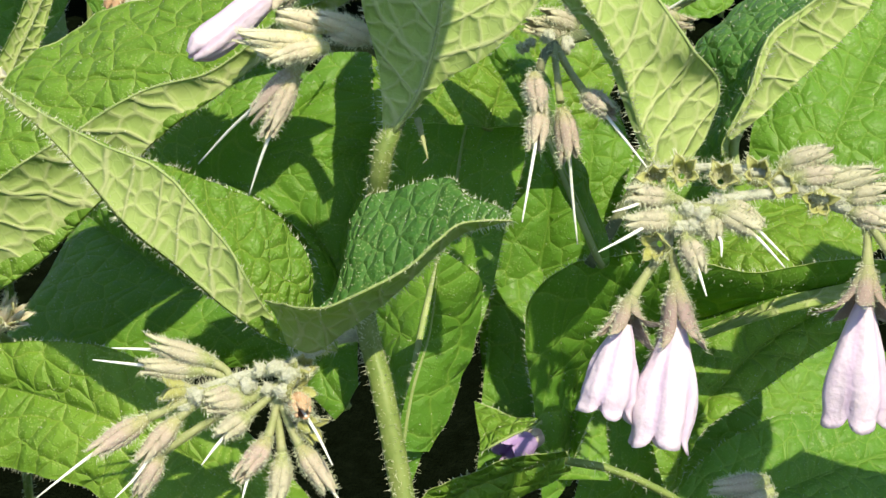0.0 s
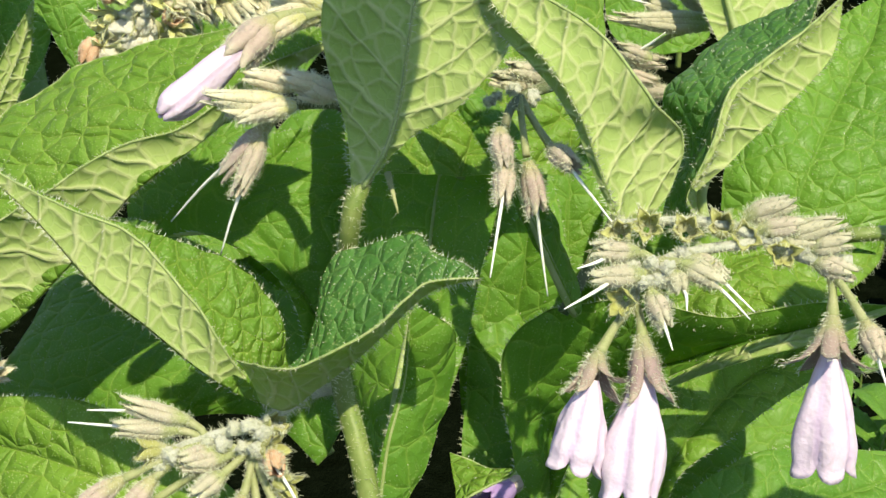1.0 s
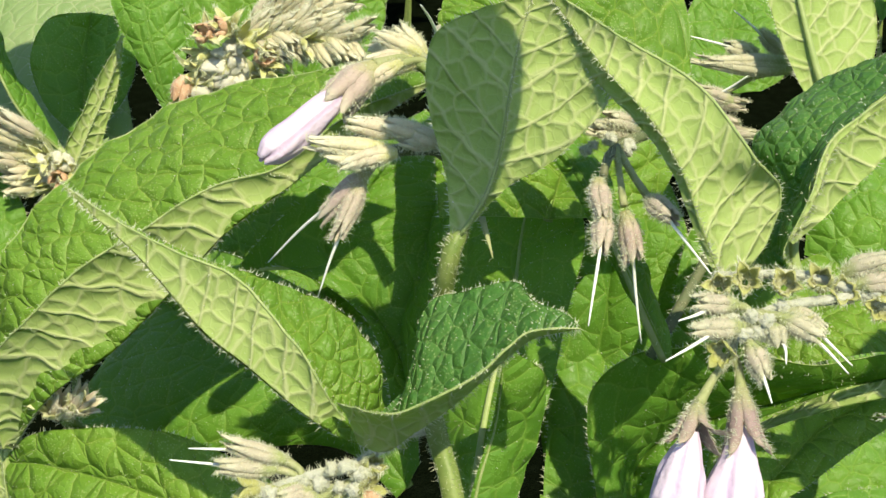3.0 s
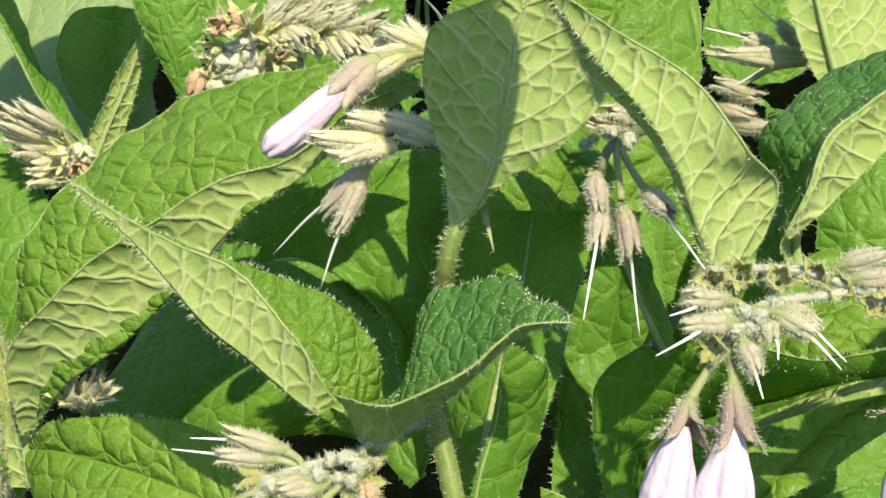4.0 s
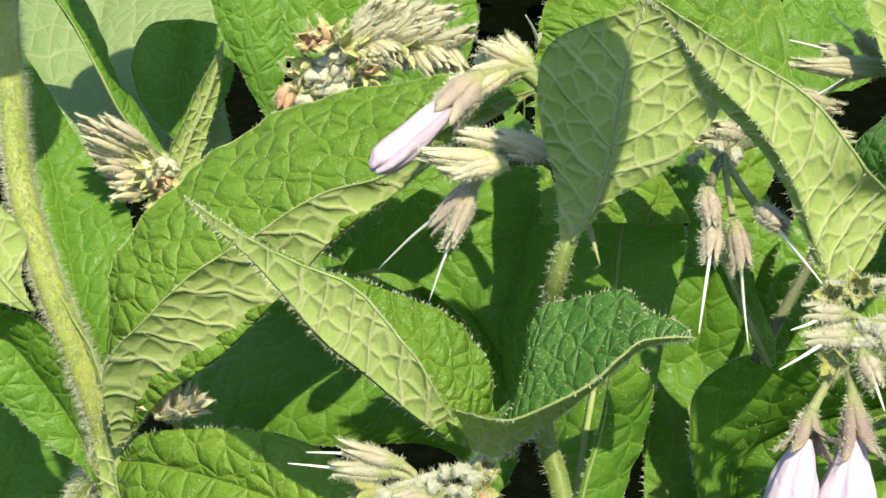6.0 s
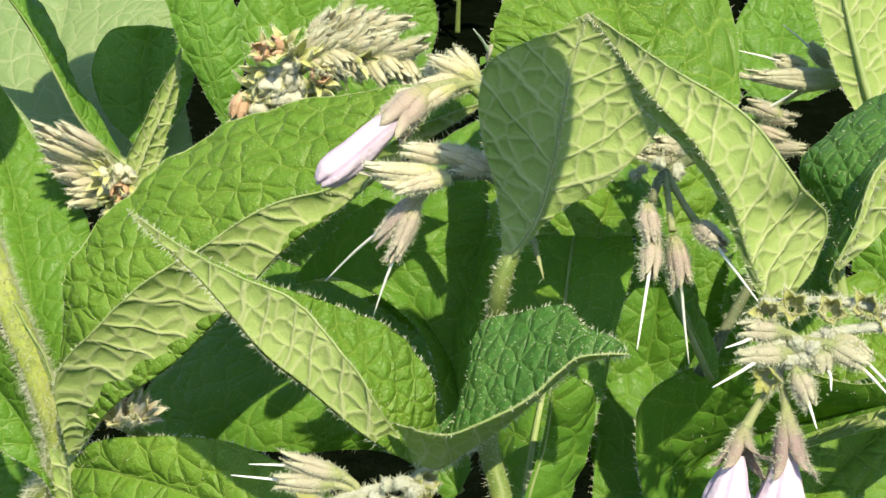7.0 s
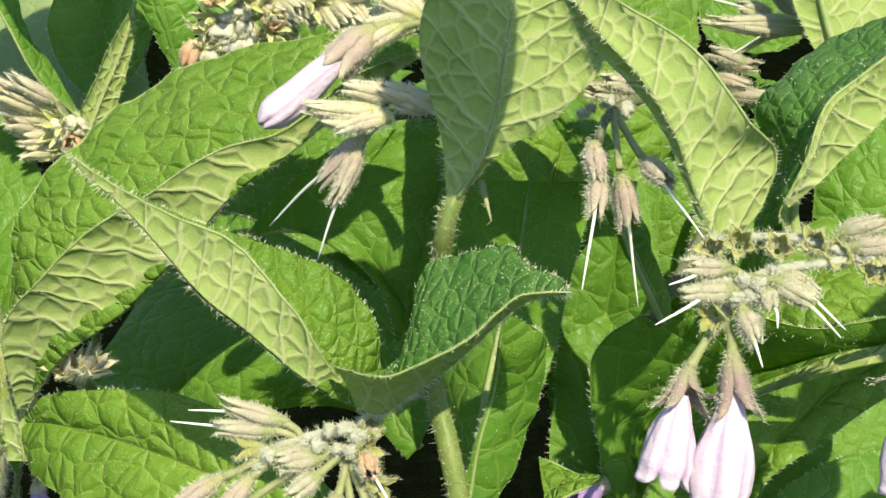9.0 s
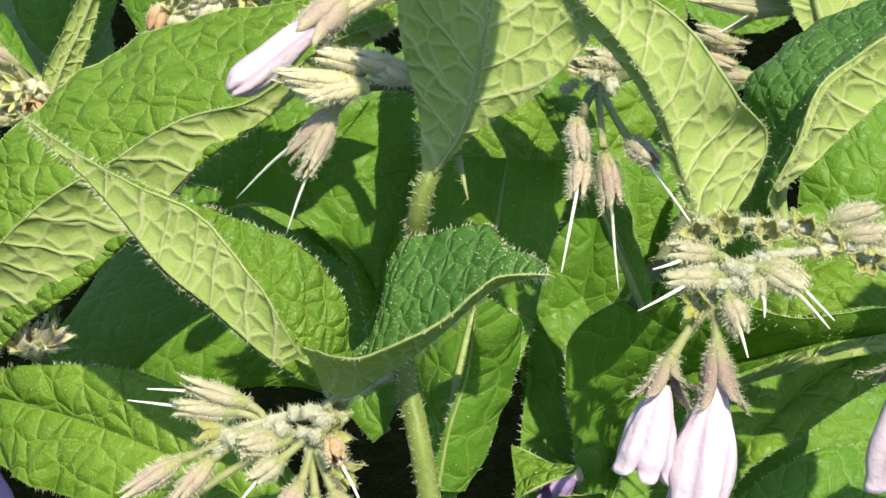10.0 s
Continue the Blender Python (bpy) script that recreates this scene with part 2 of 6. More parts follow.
DRY = plain_material("dry_brown", [(0.36, 0.20, 0.09), (0.54, 0.34, 0.19), (0.66, 0.50, 0.34)], 500, 0.7, 0.2, (0.5, 0.25, 0.1), 0.5)
LILAC = corolla_material("corolla_lilac", (0.80, 0.72, 0.79), (0.62, 0.48, 0.68))
PURPLE = corolla_material("corolla_purple", (0.52, 0.38, 0.66), (0.34, 0.20, 0.50))
# soil tones near black: the deep shade between plants is put into the colour
SHADED_SOIL = plain_material("soil", [(0.002, 0.003, 0.001), (0.003, 0.005, 0.002), (0.006, 0.009, 0.004)], 60, 0.95, bump=0.8, depth=0.01, shine=0.0)


# ---- shapes ----
def part(name, data, parent, label="", kind=""):
    ob = new(name, data)
    ob.parent = parent
    ob.matrix_parent_inverse = parent.matrix_world.inverted()
    return tagged(ob, label, "", "", kind)


def as_mesh(name, verts, faces, materials, smooth=True, slots=None, values=None):
    me = bpy.data.meshes.new(name)
    me.from_pydata([tuple(v) for v in verts], [], [tuple(f) for f in faces])
    for m in materials:
        me.materials.append(m)
    if smooth:
        me.polygons.foreach_set("use_smooth", [True] * len(me.polygons))
    if slots is not None:
        me.polygons.foreach_set("material_index", np.asarray(slots, np.int32))
    for key, v in (values or {}).items():
        me.attributes.new(key, "FLOAT", "POINT").data.foreach_set("value", np.asarray(v, np.float32))
    me.update()
    return me


def spline(points, count):
    """A smooth curve by way of the points, evenly walked."""
    p = np.asarray(points, float)
    if len(p) == 2:
        return p[0] + np.linspace(0, 1, count)[:, None] * (p[1] - p[0])
    gap = np.maximum(np.linalg.norm(np.diff(p, axis=0), axis=1), 1e-9)
    slope = np.diff(p, axis=0) / gap[:, None]
    inner = (slope[:-1] * gap[1:, None] + slope[1:] * gap[:-1, None]) / (gap[:-1] + gap[1:])[:, None]
    m = np.vstack([slope[:1], inner, slope[-1:]])
    fine = []
    for i in range(len(p) - 1):
        t = np.linspace(0, 1, 24, endpoint=False)[:, None]
        fine.append((2 * t**3 - 3 * t**2 + 1) * p[i] + (t**3 - 2 * t**2 + t) * m[i] * gap[i] + (3 * t**2 - 2 * t**3) * p[i + 1] + (t**3 - t**2) * m[i + 1] * gap[i])
    fine = np.vstack([*fine, p[-1:]])
    run = np.r_[0, np.cumsum(np.linalg.norm(np.diff(fine, axis=0), axis=1))]
    at = np.linspace(0, run[-1], count)
    return np.stack([np.interp(at, run, fine[:, k]) for k in range(3)], -1)


def unit(v):
    return v / np.maximum(np.linalg.norm(v, axis=-1, keepdims=True), 1e-12)


def tube_arrays(points, radii, count, sides):
    line = spline(points, count)
    rad = np.interp(np.linspace(0, 1, count), np.linspace(0, 1, len(radii)), radii)
    tan = unit(np.gradient(line, axis=0))
    side = np.zeros_like(tan)
    s = np.cross(tan[0], (0.31, 0.2, 0.93))
    for i in range(count):
        s = s - tan[i] * (s @ tan[i])
        s = s / np.linalg.norm(s)
        side[i] = s
    other = np.cross(tan, side)
    a = np.linspace(0, 2 * np.pi, sides, endpoint=False)
    ring = line[:, None] + rad[:, None, None] * (np.cos(a)[None, :, None] * side[:, None] + np.sin(a)[None, :, None] * other[:, None])
    faces = [(i * sides + j, i * sides + (j + 1) % sides, (i + 1) * sides + (j + 1) % sides, (i + 1) * sides + j)
             for i in range(count - 1) for j in range(sides)]
    verts = np.vstack([ring.reshape(-1, 3), line[:1], line[-1:]])
    n = count * sides
    faces += [(n, (j + 1) % sides, j) for j in range(sides)]
    faces += [(n + 1, (count - 1) * sides + j, (count - 1) * sides + (j + 1) % sides) for j in range(sides)]
    return verts, faces, line, rad, side, other


def tube(name, points, radii, material, parent, count=24, sides=10, label=""):
    verts, faces, *_ = tube_arrays(points, radii, count, sides)
    return part(name, as_mesh(name, verts, faces, [material]), parent, label)


def hairs(places, ways, lengths, thick, parent, material=None, name="bristles"):
    """Many thin tapered bristles in one mesh."""
    p, w = np.asarray(places, float), unit(np.asarray(ways, float))
    ln = np.broadcast_to(np.asarray(lengths, float), (len(p),))[:, None]
    a = unit(np.cross(w, (0.3, 0.5, 0.81)))
    b = np.cross(w, a)
    rings = [p + thick * (math.cos(t) * a + math.sin(t) * b) for t in (0, 2.094, 4.189)]
    verts = np.stack([*rings, p + ln * w], 1).reshape(-1, 3)
    k = 4 * np.arange(len(p))[:, None]
    faces = np.vstack([k + f for f in ((0, 1, 3), (1, 2, 3), (2, 0, 3))])
    return part(name, as_mesh(name, verts, faces.tolist(), [material or HAIR], False), parent, kind="stuff")


LEAVES = [0]


def leaf(parent, left, middle, right, grain=0.55, bulge=0.08, relief=0.45, cell=4.0, bristle=1.0, wave=0.5, label="", rib=0.9, turn=1, slant=0.62, margin="", rise=1.0, upper=None):
    """A blade between two margins and a midrib, each a smooth curve from base to tip: quilted between its veins,
    with an upper and an under side, a raised midrib and bristles. turn: -1 turns the under side to where the upper would be."""
    LEAVES[0] += 1
    seed = LEAVES[0]
    relief = relief * 0.6 if grain >= 0.7 else relief
    rng = np.random.default_rng(seed)
    rough = spline(middle, 60)
    run = np.linalg.norm(np.diff(rough, axis=0), axis=1).sum() * 1000
    rows = int(np.clip(run / grain, 24 if grain < 3 else 12, 260))
    L, M, R = (spline(c, rows) for c in (left, middle, right))
    wide = max(np.linalg.norm(L - M, axis=1).max(), np.linalg.norm(R - M, axis=1).max()) * 1000
    cols = int(np.clip(wide / grain, 8 if grain < 3 else 4, 110))
    tan = unit(np.gradient(M, axis=0))
    x = np.r_[0, np.cumsum(np.linalg.norm(np.diff(M, axis=0), axis=1))] * 1000
    P, N, A = [], [], []
    w = np.linspace(0, 1, cols + 1)
    for edge, sign in ((L, -1), (R, 1)):
        span = edge - M
        ln = np.linalg.norm(span, axis=1)
        nor = unit(np.cross(span * sign * turn, tan))
        arch = (4 * w * (1 - w))[None, :, None] * (ln * bulge)[:, None, None] * nor[:, None]
        g = M[:, None] + w[None, :, None] * span[:, None] + arch
        P.append(g), N.append(np.repeat(nor[:, None], cols + 1, 1)), A.append(sign * w[None, :] * ln[:, None] * 1000)
    P = np.concatenate([P[0][:, :0:-1], P[1]], 1)
    A = np.concatenate([A[0][:, :0:-1], A[1]], 1)
    cnt = P.shape[1]
    # normals of the smooth sheet
    du, dv = np.gradient(P, axis=0), np.gradient(P, axis=1)
    nor = unit(np.cross(dv, du) * turn)
    flat = unit(np.concatenate([N[0][:, :0:-1], N[1]], 1))
    nor = np.where(np.linalg.norm(nor, axis=-1, keepdims=True) < 0.5, flat, nor)
    # true distances along and across the blade, whatever the slant of its rows
    soft = unit(np.stack([np.convolve(np.pad(tan[:, c], 8, "edge"), np.ones(17) / 17, "valid") for c in range(3)], 1))
    gone = ((P - M[:, None]) * soft[:, None]).sum(-1) * 1000
    X = x[:, None] + gone
    A = np.sign(A) * np.sqrt(np.maximum(A**2 - gone**2, 0))
    ab, side = np.abs(A), np.where(A < 0, 17.0, 3.0)
    warp = 0.8 * np.sin(X * 0.23 + ab * 0.11 + side) + 0.45 * np.sin(X * 0.61 - ab * 0.55 + seed)
    a = X - slant * ab - 0.012 * ab**2 * np.sign(slant) + warp
    a = a + side * 0.37 * SIDE_STEP
    scale = 4.0 / cell
    second = np.abs((a * scale / SIDE_STEP) % 1 - 0.5) * 2 * 3.4
    dome = 0.62 * relief * (np.minimum(second, 3.0) / 3.0) ** 0.7 * np.minimum(ab / 3, 1)
    lump = np.sin(a * 1.45 + seed) * np.sin(ab * 1.05 + 1.7 * np.sin(a * 0.4)) * 0.04 * relief * np.minimum(ab / 4, 1)
    dome = dome + lump
    reach = np.minimum(1, np.minimum((wide - ab) / 2.0 + 0.4, 1))
    vein = np.minimum(second, ab)
    across = A + np.sign(A + 1e-9) * (4.0 if not rib else 0.0)
    leafmap = np.stack([a * scale, across * scale, X * scale + 31 * seed], -1).reshape(-1, 3)
    ripple = wave * np.sin(X * 0.42 + seed + side) * (ab / max(wide, 1)) ** 2 + 0.35 * wave * np.sin(X * 1.07 + 2 * seed + side)* (ab / max(wide, 1)) ** 2
    taper = np.clip(np.minimum(1, (x[-1] - x) / 3 + 0.1), 0, 1)[:, None]
    P = P + nor * ((dome * reach + ripple) * taper / 1000)[..., None]
    thick = 0.00013
    top, low = P + nor * thick, P - nor * thick
    low[:, 0], low[:, -1] = P[:, 0] - nor[:, 0] * thick * 0.3, P[:, -1] - nor[:, -1] * thick * 0.3
    n = rows * cnt
    idx = np.arange(n).reshape(rows, cnt)
    q = np.stack([idx[:-1, :-1], idx[:-1, 1:], idx[1:, 1:], idx[1:, :-1]], -1).reshape(-1, 4)
    flip = q[:, ::-1]
    up, down = (q, flip + n) if turn > 0 else (flip, q + n)
    rim = np.concatenate([idx[:, 0][::-1], idx[0, 1:], idx[1:, -1], idx[-1, -2:0:-1]])
    nxt = np.roll(rim, -1)
    band = np.stack([rim, rim + n, nxt + n, nxt], -1)
    band = band[:, ::-1] if turn > 0 else band
    faces = np.vstack([up, down, band])
    slots = np.r_[np.zeros(len(up)), np.ones(len(down)), np.ones(len(band))]
    me = as_mesh("leaf", np.vstack([top.reshape(-1, 3), low.reshape(-1, 3)]), faces.tolist(), [upper or (TOP_SOFT if grain >= 0.7 else TOP), UNDER], True, slots)
    me.attributes.new("leafmap", "FLOAT_VECTOR", "POINT").data.foreach_set("vector", np.tile(leafmap, (2, 1)).ravel().astype(np.float32))
    blade = part("leaf", me, parent, label)
    # the midrib stands out on the under side
    if rib:
        mid = cols
        step = max(1, rows // 40)
        r0 = rib / 1000
        line = P[:, mid] - nor[:, mid] * (rise * r0 * np.linspace(0.85, 0.2, rows))[:, None]
        tube("midrib", line[::step], [r0, r0 * 0.75, r0 * 0.5, r0 * 0.22], RIB, blade, min(60, rows // 2), 8)
    for side_line in margin:
        edge = P[:: max(1, rows // 50), 0 if side_line == "L" else -1]
        tube("margin", edge, [0.00012, 0.00022, 0.00022, 0.00012], RIB, blade, min(90, rows // 2), 6, "thickened yellow-green margin")
    if bristle:
        spots, ways, lens = [], [], []
        for e, inward in ((0, 1), (cnt - 1, cnt - 2)):
            line, out, nn = P[:, e], unit(P[:, e] - P[:, inward]), nor[:, e]
            m = int(run / 0.42 * min(bristle, 1.5))
            at = np.sort(rng.random(m)) * (rows - 1.001)
            i = at.astype(int)
            f = (at - i)[:, None]
            spots.append(line[i] * (1 - f) + line[i + 1] * f)
            ways.append(out[i] + nn[i] * rng.normal(-0.2, 0.5, (m, 1)) + tan[i] * rng.normal(0.2, 0.35, (m, 1)))
            lens.append(0.0004 + rng.random(m) * 0.0008)
        m = int(run / 0.30 * min(bristle, 1.5))
        at = rng.random(m) * (rows - 1.001)
        i = at.astype(int)
        f = (at - i)[:, None]
        spots.append(low[i, cols] * (1 - f) + low[i + 1, cols] * f)
        ways.append(rng.normal(0, 0.5, (m, 3)) - nor[i, cols])
        lens.append(0.0006 + rng.random(m) * 0.0009)
        m = int(run * wide * 0.42 * bristle)
        i, j = rng.integers(1, rows - 1, m), rng.integers(1, cnt - 1, m)
        sgn = rng.choice([1.0, -1.0], (m, 1), p=[0.45, 0.55])
        keep = ((sgn[:, 0] > 0) | (vein[i, j] < 0.3))
        i, j, sgn = i[keep], j[keep], sgn[keep]
        m = len(i)
        spots.append(np.where(sgn > 0, top[i, j], low[i, j]))
        ways.append(nor[i, j] * sgn + rng.normal(0, 0.35, (m, 3)))
        lens.append(np.where(sgn[:, 0] > 0, 0.00022, 0.0005) + rng.random(m) * 0.0003)
        hairs(np.vstack(spots), np.vstack(ways), np.concatenate(lens), 0.00006, blade)
    return blade


def stem(parent, points, radii, material=None, name="stem", bristle=1.0, label="", sides=14, long=0.0012):
    run = np.linalg.norm(np.diff(np.asarray(points), axis=0), axis=1).sum()
    count = int(np.clip(run * 500, 8, 90))
    verts, faces, line, rad, s, o = tube_arrays(points, radii, count, sides)
    # shallow ridges along the stem
    a = np.linspace(0, 2 * np.pi, sides, endpoint=False)
    ridge = (1 + 0.07 * np.cos(a * 4 + 0.5))[None, :, None]
    body = verts[: count * sides].reshape(count, sides, 3)
    body = line[:, None] + (body - line[:, None]) * ridge
    verts[: count * sides] = body.reshape(-1, 3)
    ob = part(name, as_mesh(name, verts, faces, [material or STEM]), parent, label)
    if bristle:
        rng = np.random.default_rng(count)
        m = int(run * 1000 * np.mean(radii) * 1000 * 9 * bristle)
        g = rng.random(m) * (count - 1.001)
        i, t = g.astype(int), rng.random(m) * 2 * np.pi
        fr = (g - i)[:, None]
        out = np.cos(t)[:, None] * s[i] + np.sin(t)[:, None] * o[i]
        spot = line[i] * (1 - fr) + line[i + 1] * fr + out * (rad[i] * 0.95)[:, None]
        hairs(spot, out + rng.normal(0, 0.35, (m, 3)), 0.0003 + rng.random(m) ** 2 * long, 0.00005, ob)
    return ob


def frame_of(way):
    w = unit(np.asarray(way, float))
    a = unit(np.cross(w, (0.2, 0.9, 0.35)))
    return a, np.cross(w, a), w


def calyx_arrays(base, way, length, spread, rng, size=1.0, deep=0.6):
    """A calyx: five narrow boat-shaped sepals, grown together below, spindle-shaped when closed.
    spread: how far their points turn out; deep: the share of the length over which they are free."""
    a, b, w = frame_of(way)
    nt, ns, top = 14, 7, 0.00172 * size
    t, q = np.linspace(0, 1, nt)[:, None], np.linspace(-1, 1, ns)[None]
    fat = np.interp(t, [0, 0.12, 0.3, 0.5, 0.75, 1.0], [0.42, 0.62, 0.95, 1.0, 0.82, 0.60])
    half = np.interp(t, [0, 1 - deep, 1 - deep * 0.5, 0.92, 1.0], [1.15, 1.15, 0.98, 0.42, 0.06]) * math.pi / 5
    lean, first = rng.normal(0, 0.07, 2), rng.uniform(0, 6)
    outer, inner, tees, ribs = [], [], [], []
    for k in range(5):
        own, tall = rng.uniform(0.2, 1.9), rng.uniform(0.84, 1.06)
        own = max(own, 0.75) if spread > 2.4 else own
        bend, turn = (spread - 1.0) * own, rng.normal(0, 0.10)
        out = bend * np.maximum(0, t - 1 + deep) ** 1.6 * 1.6
        th = first + k * 2 * math.pi / 5 + half * q / np.maximum(fat + out, 0.5) + turn * t**2
        r = top * (fat * (1 - 0.20 * q**2) + out + 0.05 * rng.normal(0, 1, (nt, ns)) * t)
        z = length * tall * (t - 0.12 * max(bend, 0) * t**3) + 0 * q
        for store, gap in ((outer, 0.0), (inner, 0.00020)):
            rr = np.maximum(r - gap, 0.00005)
            store.append(base + z[..., None] * w + rr[..., None] * (np.cos(th)[..., None] * a + np.sin(th)[..., None] * b) + (z**2 / length)[..., None] * (lean[0] * a + lean[1] * b))
        tees.append(np.repeat(t, ns, 1)), ribs.append(np.abs(q) + 0 * t)
    verts = np.concatenate([np.array(outer).reshape(-1, 3), np.array(inner).reshape(-1, 3)])
    n, faces = 5 * nt * ns, []
    for k in range(5):
        for i in range(nt - 1):
            for j in range(ns - 1):
                p = k * nt * ns + i * ns + j
                faces += [(p, p + 1, p + 1 + ns, p + ns), (p + n, p + ns + n, p + 1 + ns + n, p + 1 + n)]
            for j, flip in ((0, 1), (ns - 1, -1)):
                p = k * nt * ns + i * ns + j
                faces.append((p, p + ns, p + ns + n, p + n)[::flip])
    return verts, faces, np.tile(np.array(tees).ravel(), 2), np.tile(np.array(ribs).ravel(), 2)


FLOWERS = [0]


def flower(parent, base, tip, material=None, spread=1.0, style=None, foot=None, corolla=None, size=1.0, hair=1.0, label="", petal=None, bud=False, deep=0.6, bell_size=1.0):
    """A flower: calyx from base to tip, on a stalk from foot, with its corolla reaching to a point, and a long white style."""
    FLOWERS[0] += 1
    rng = np.random.default_rng(1000 + FLOWERS[0])
    base, tip = np.array(base), np.array(tip)
    way = unit(tip - base)
    length = float(np.linalg.norm(tip - base))
    verts, faces, along, rib = calyx_arrays(base, way, length, spread, rng, size, deep)
    ob = part("flower", as_mesh("calyx", verts, faces, [material or CALYX_GREEN], True, None, {"along": along, "rib": rib}), parent, label)
    if foot is not None:
        foot = np.array(foot)
        mid = (foot + base) / 2 - way * length * 0.12
        stalk = tube("pedicel", [foot, mid, base + way * 0.0003], [0.00065, 0.00055, 0.00075 * size], PEDICEL, ob, 10, 8)
        m = int(np.linalg.norm(foot - base) * 40000 * min(1, hair))
        f = rng.random((m, 1))
        spot = (1 - f) ** 2 * foot + 2 * f * (1 - f) * mid + f**2 * base
        ways = rng.normal(0, 1, (m, 3))
        hairs(spot + unit(ways) * 0.0005, ways, 0.0003 + rng.random(m) * 0.0004, 0.00003, ob)
    if hair:
        m = int(620 * hair * min(1.3, length / 0.006))
        i = rng.integers(0, len(verts) // 2, m)
        t = (verts[i] - base) @ way
        out = unit(verts[i] - base - t[:, None] * way)
        hairs(verts[i] + rng.normal(0, 0.00010, (m, 3)) + way * rng.uniform(-0.0004, 0.0004, (m, 1)), out + way * 0.25 + rng.normal(0, 0.35, (m, 3)), 0.0003 + rng.random(m) ** 1.5 * 0.0008, 0.000045, ob)
    if style is not None:
        end = np.array(style)
        start = base + way * length * 0.5
        bend = (start + end) / 2 + rng.normal(0, 0.0002, 3)
        tube("style", [start, bend, end], [0.00028, 0.00024, 0.0001], STYLE, ob, 10, 8, "thin white style")
    if corolla is not None:
        bell(ob, base + way * length * 0.45, np.array(corolla), petal or LILAC, rng, (0.0029 if bud else 0.0039) * bell_size, bud)
    return ob


BUD = [0.30, 0.70, 0.92, 0.98, 1.02, 1.02, 0.84, 0.10]


def bell(parent, base, tip, material, rng, width=0.0042, bud=False):
    """A hanging petal tube: narrow above, a swollen bell below, five short turned-back lobes."""
    a, b, w = frame_of(tip - base)
    ln = float(np.linalg.norm(tip - base))
    na, nt, rng_shift = 50, 26, rng.uniform(0, 50)
    th = np.linspace(0, 2 * np.pi, na, endpoint=False)
    t = np.linspace(0, 1, nt)
    r = np.interp(t, [0, 0.12, 0.34, 0.43, 0.55, 0.78, 0.92, 1.0], BUD if bud else [0.26, 0.44, 0.74, 0.87, 0.98, 1.06, 0.97, 0.90]) * width
    r = np.convolve(np.pad(r, 1, "edge"), [0.25, 0.5, 0.25], "valid")
    lobe = np.abs(np.cos(2.5 * th))
    ribs = 1 + (0.05 if bud else 0.14) * (np.abs(np.cos(2.5 * th)) ** 0.7 - 0.6)[None] * (0.35 + t[:, None]) + 0.015 * np.sin(th * 11 + rng.uniform(0, 6))[None]
    dent = np.array([[noise.noise((math.cos(q) * 1.3, math.sin(q) * 1.3, p * 2.2 + rng_shift)) for q in th] for p in t])
    crease = np.array([[noise.noise((math.cos(q) * 4.5, math.sin(q) * 4.5, p * 3.0 + rng_shift)) for q in th] for p in t])
    rr = r[:, None] * ribs * (1 + 0.18 * dent + 0.07 * crease * np.minimum(1, 4 * t[:, None]))
    z = t[:, None] * ln * np.ones(na)[None]
    z += (0.3 if bud else 1.0) * (t[:, None] > 0.85) * (t[:, None] - 0.85) / 0.15 * (lobe[None] ** 0.6 - 0.75) * 0.0019
    rr = rr + (t[:, None] > 0.92) * (t[:, None] - 0.92) / 0.08 * (lobe[None]) * 0.0006
    z = z + 0.0002 * np.sin(th * 3 + rng.uniform(0, 6))[None] * t[:, None]
    ring = lambda q: base + z[..., None] * w + (rr * q)[..., None] * (np.cos(th)[None, :, None] * a + np.sin(th)[None, :, None] * b)
    verts = np.vstack([ring(1.0).reshape(-1, 3), ring(0.94).reshape(-1, 3)])
    n = na * nt
    faces = []
    for i in range(nt - 1):
        for j in range(na):
            p, q = i * na + j, i * na + (j + 1) % na
            faces += [(p, q, q + na, p + na), (p + n, p + na + n, q + na + n, q + n)]
    for j in range(na):
        p, q = (nt - 1) * na + j, (nt - 1) * na + (j + 1) % na
        faces.append((p, q, q + n, p + n))
    rib = np.tile(np.repeat((1 - lobe)[None], nt, 0).ravel(), 2)
    along = np.tile(np.repeat(t[:, None], na, 1).ravel(), 2)
    return part("corolla", as_mesh("corolla", verts, faces, [material], True, None, {"rib": rib, "along": along}), parent, "small purple bell-shaped corolla" if material is PURPLE else "pale lilac bell-shaped corolla")


def wool_knob(parent, place, size, seed, material=None):
    """A small woolly knob in the heart of a cluster: a closed young calyx under bristles."""
    rng = np.random.default_rng(seed)
    bm = bmesh.new()
    bmesh.ops.create_icosphere(bm, subdivisions=3, radius=1)
    sq = Vector((rng.uniform(0.8, 1.2), rng.uniform(0.8, 1.2), rng.uniform(0.7, 1.1)))
    for v in bm.verts:
        f = 1 + 0.55 * noise.noise(v.co * 1.9 + Vector((seed, 0, 0))) + 0.12 * noise.noise(v.co * 5 + Vector((0, seed, 0)))
        v.co = Vector(place) + Vector((v.co.x * sq.x, v.co.y * sq.y, v.co.z * sq.z)) * f * size * 0.68
    me = bpy.data.meshes.new("bud")
    bm.to_mesh(me)
    spots = np.array([v.co[:] for v in bm.verts])
    bm.free()
    me.materials.append(material or WOOL)
    me.polygons.foreach_set("use_smooth", [True] * len(me.polygons))
    ob = part("bud", me, parent)
    i = rng.integers(0, len(spots), 240)
    hairs(spots[i], spots[i] - np.array(place) + rng.normal(0, size * 0.35, (240, 3)), 0.0003 + rng.random(240) * 0.0006, 0.00004, ob)
    return ob


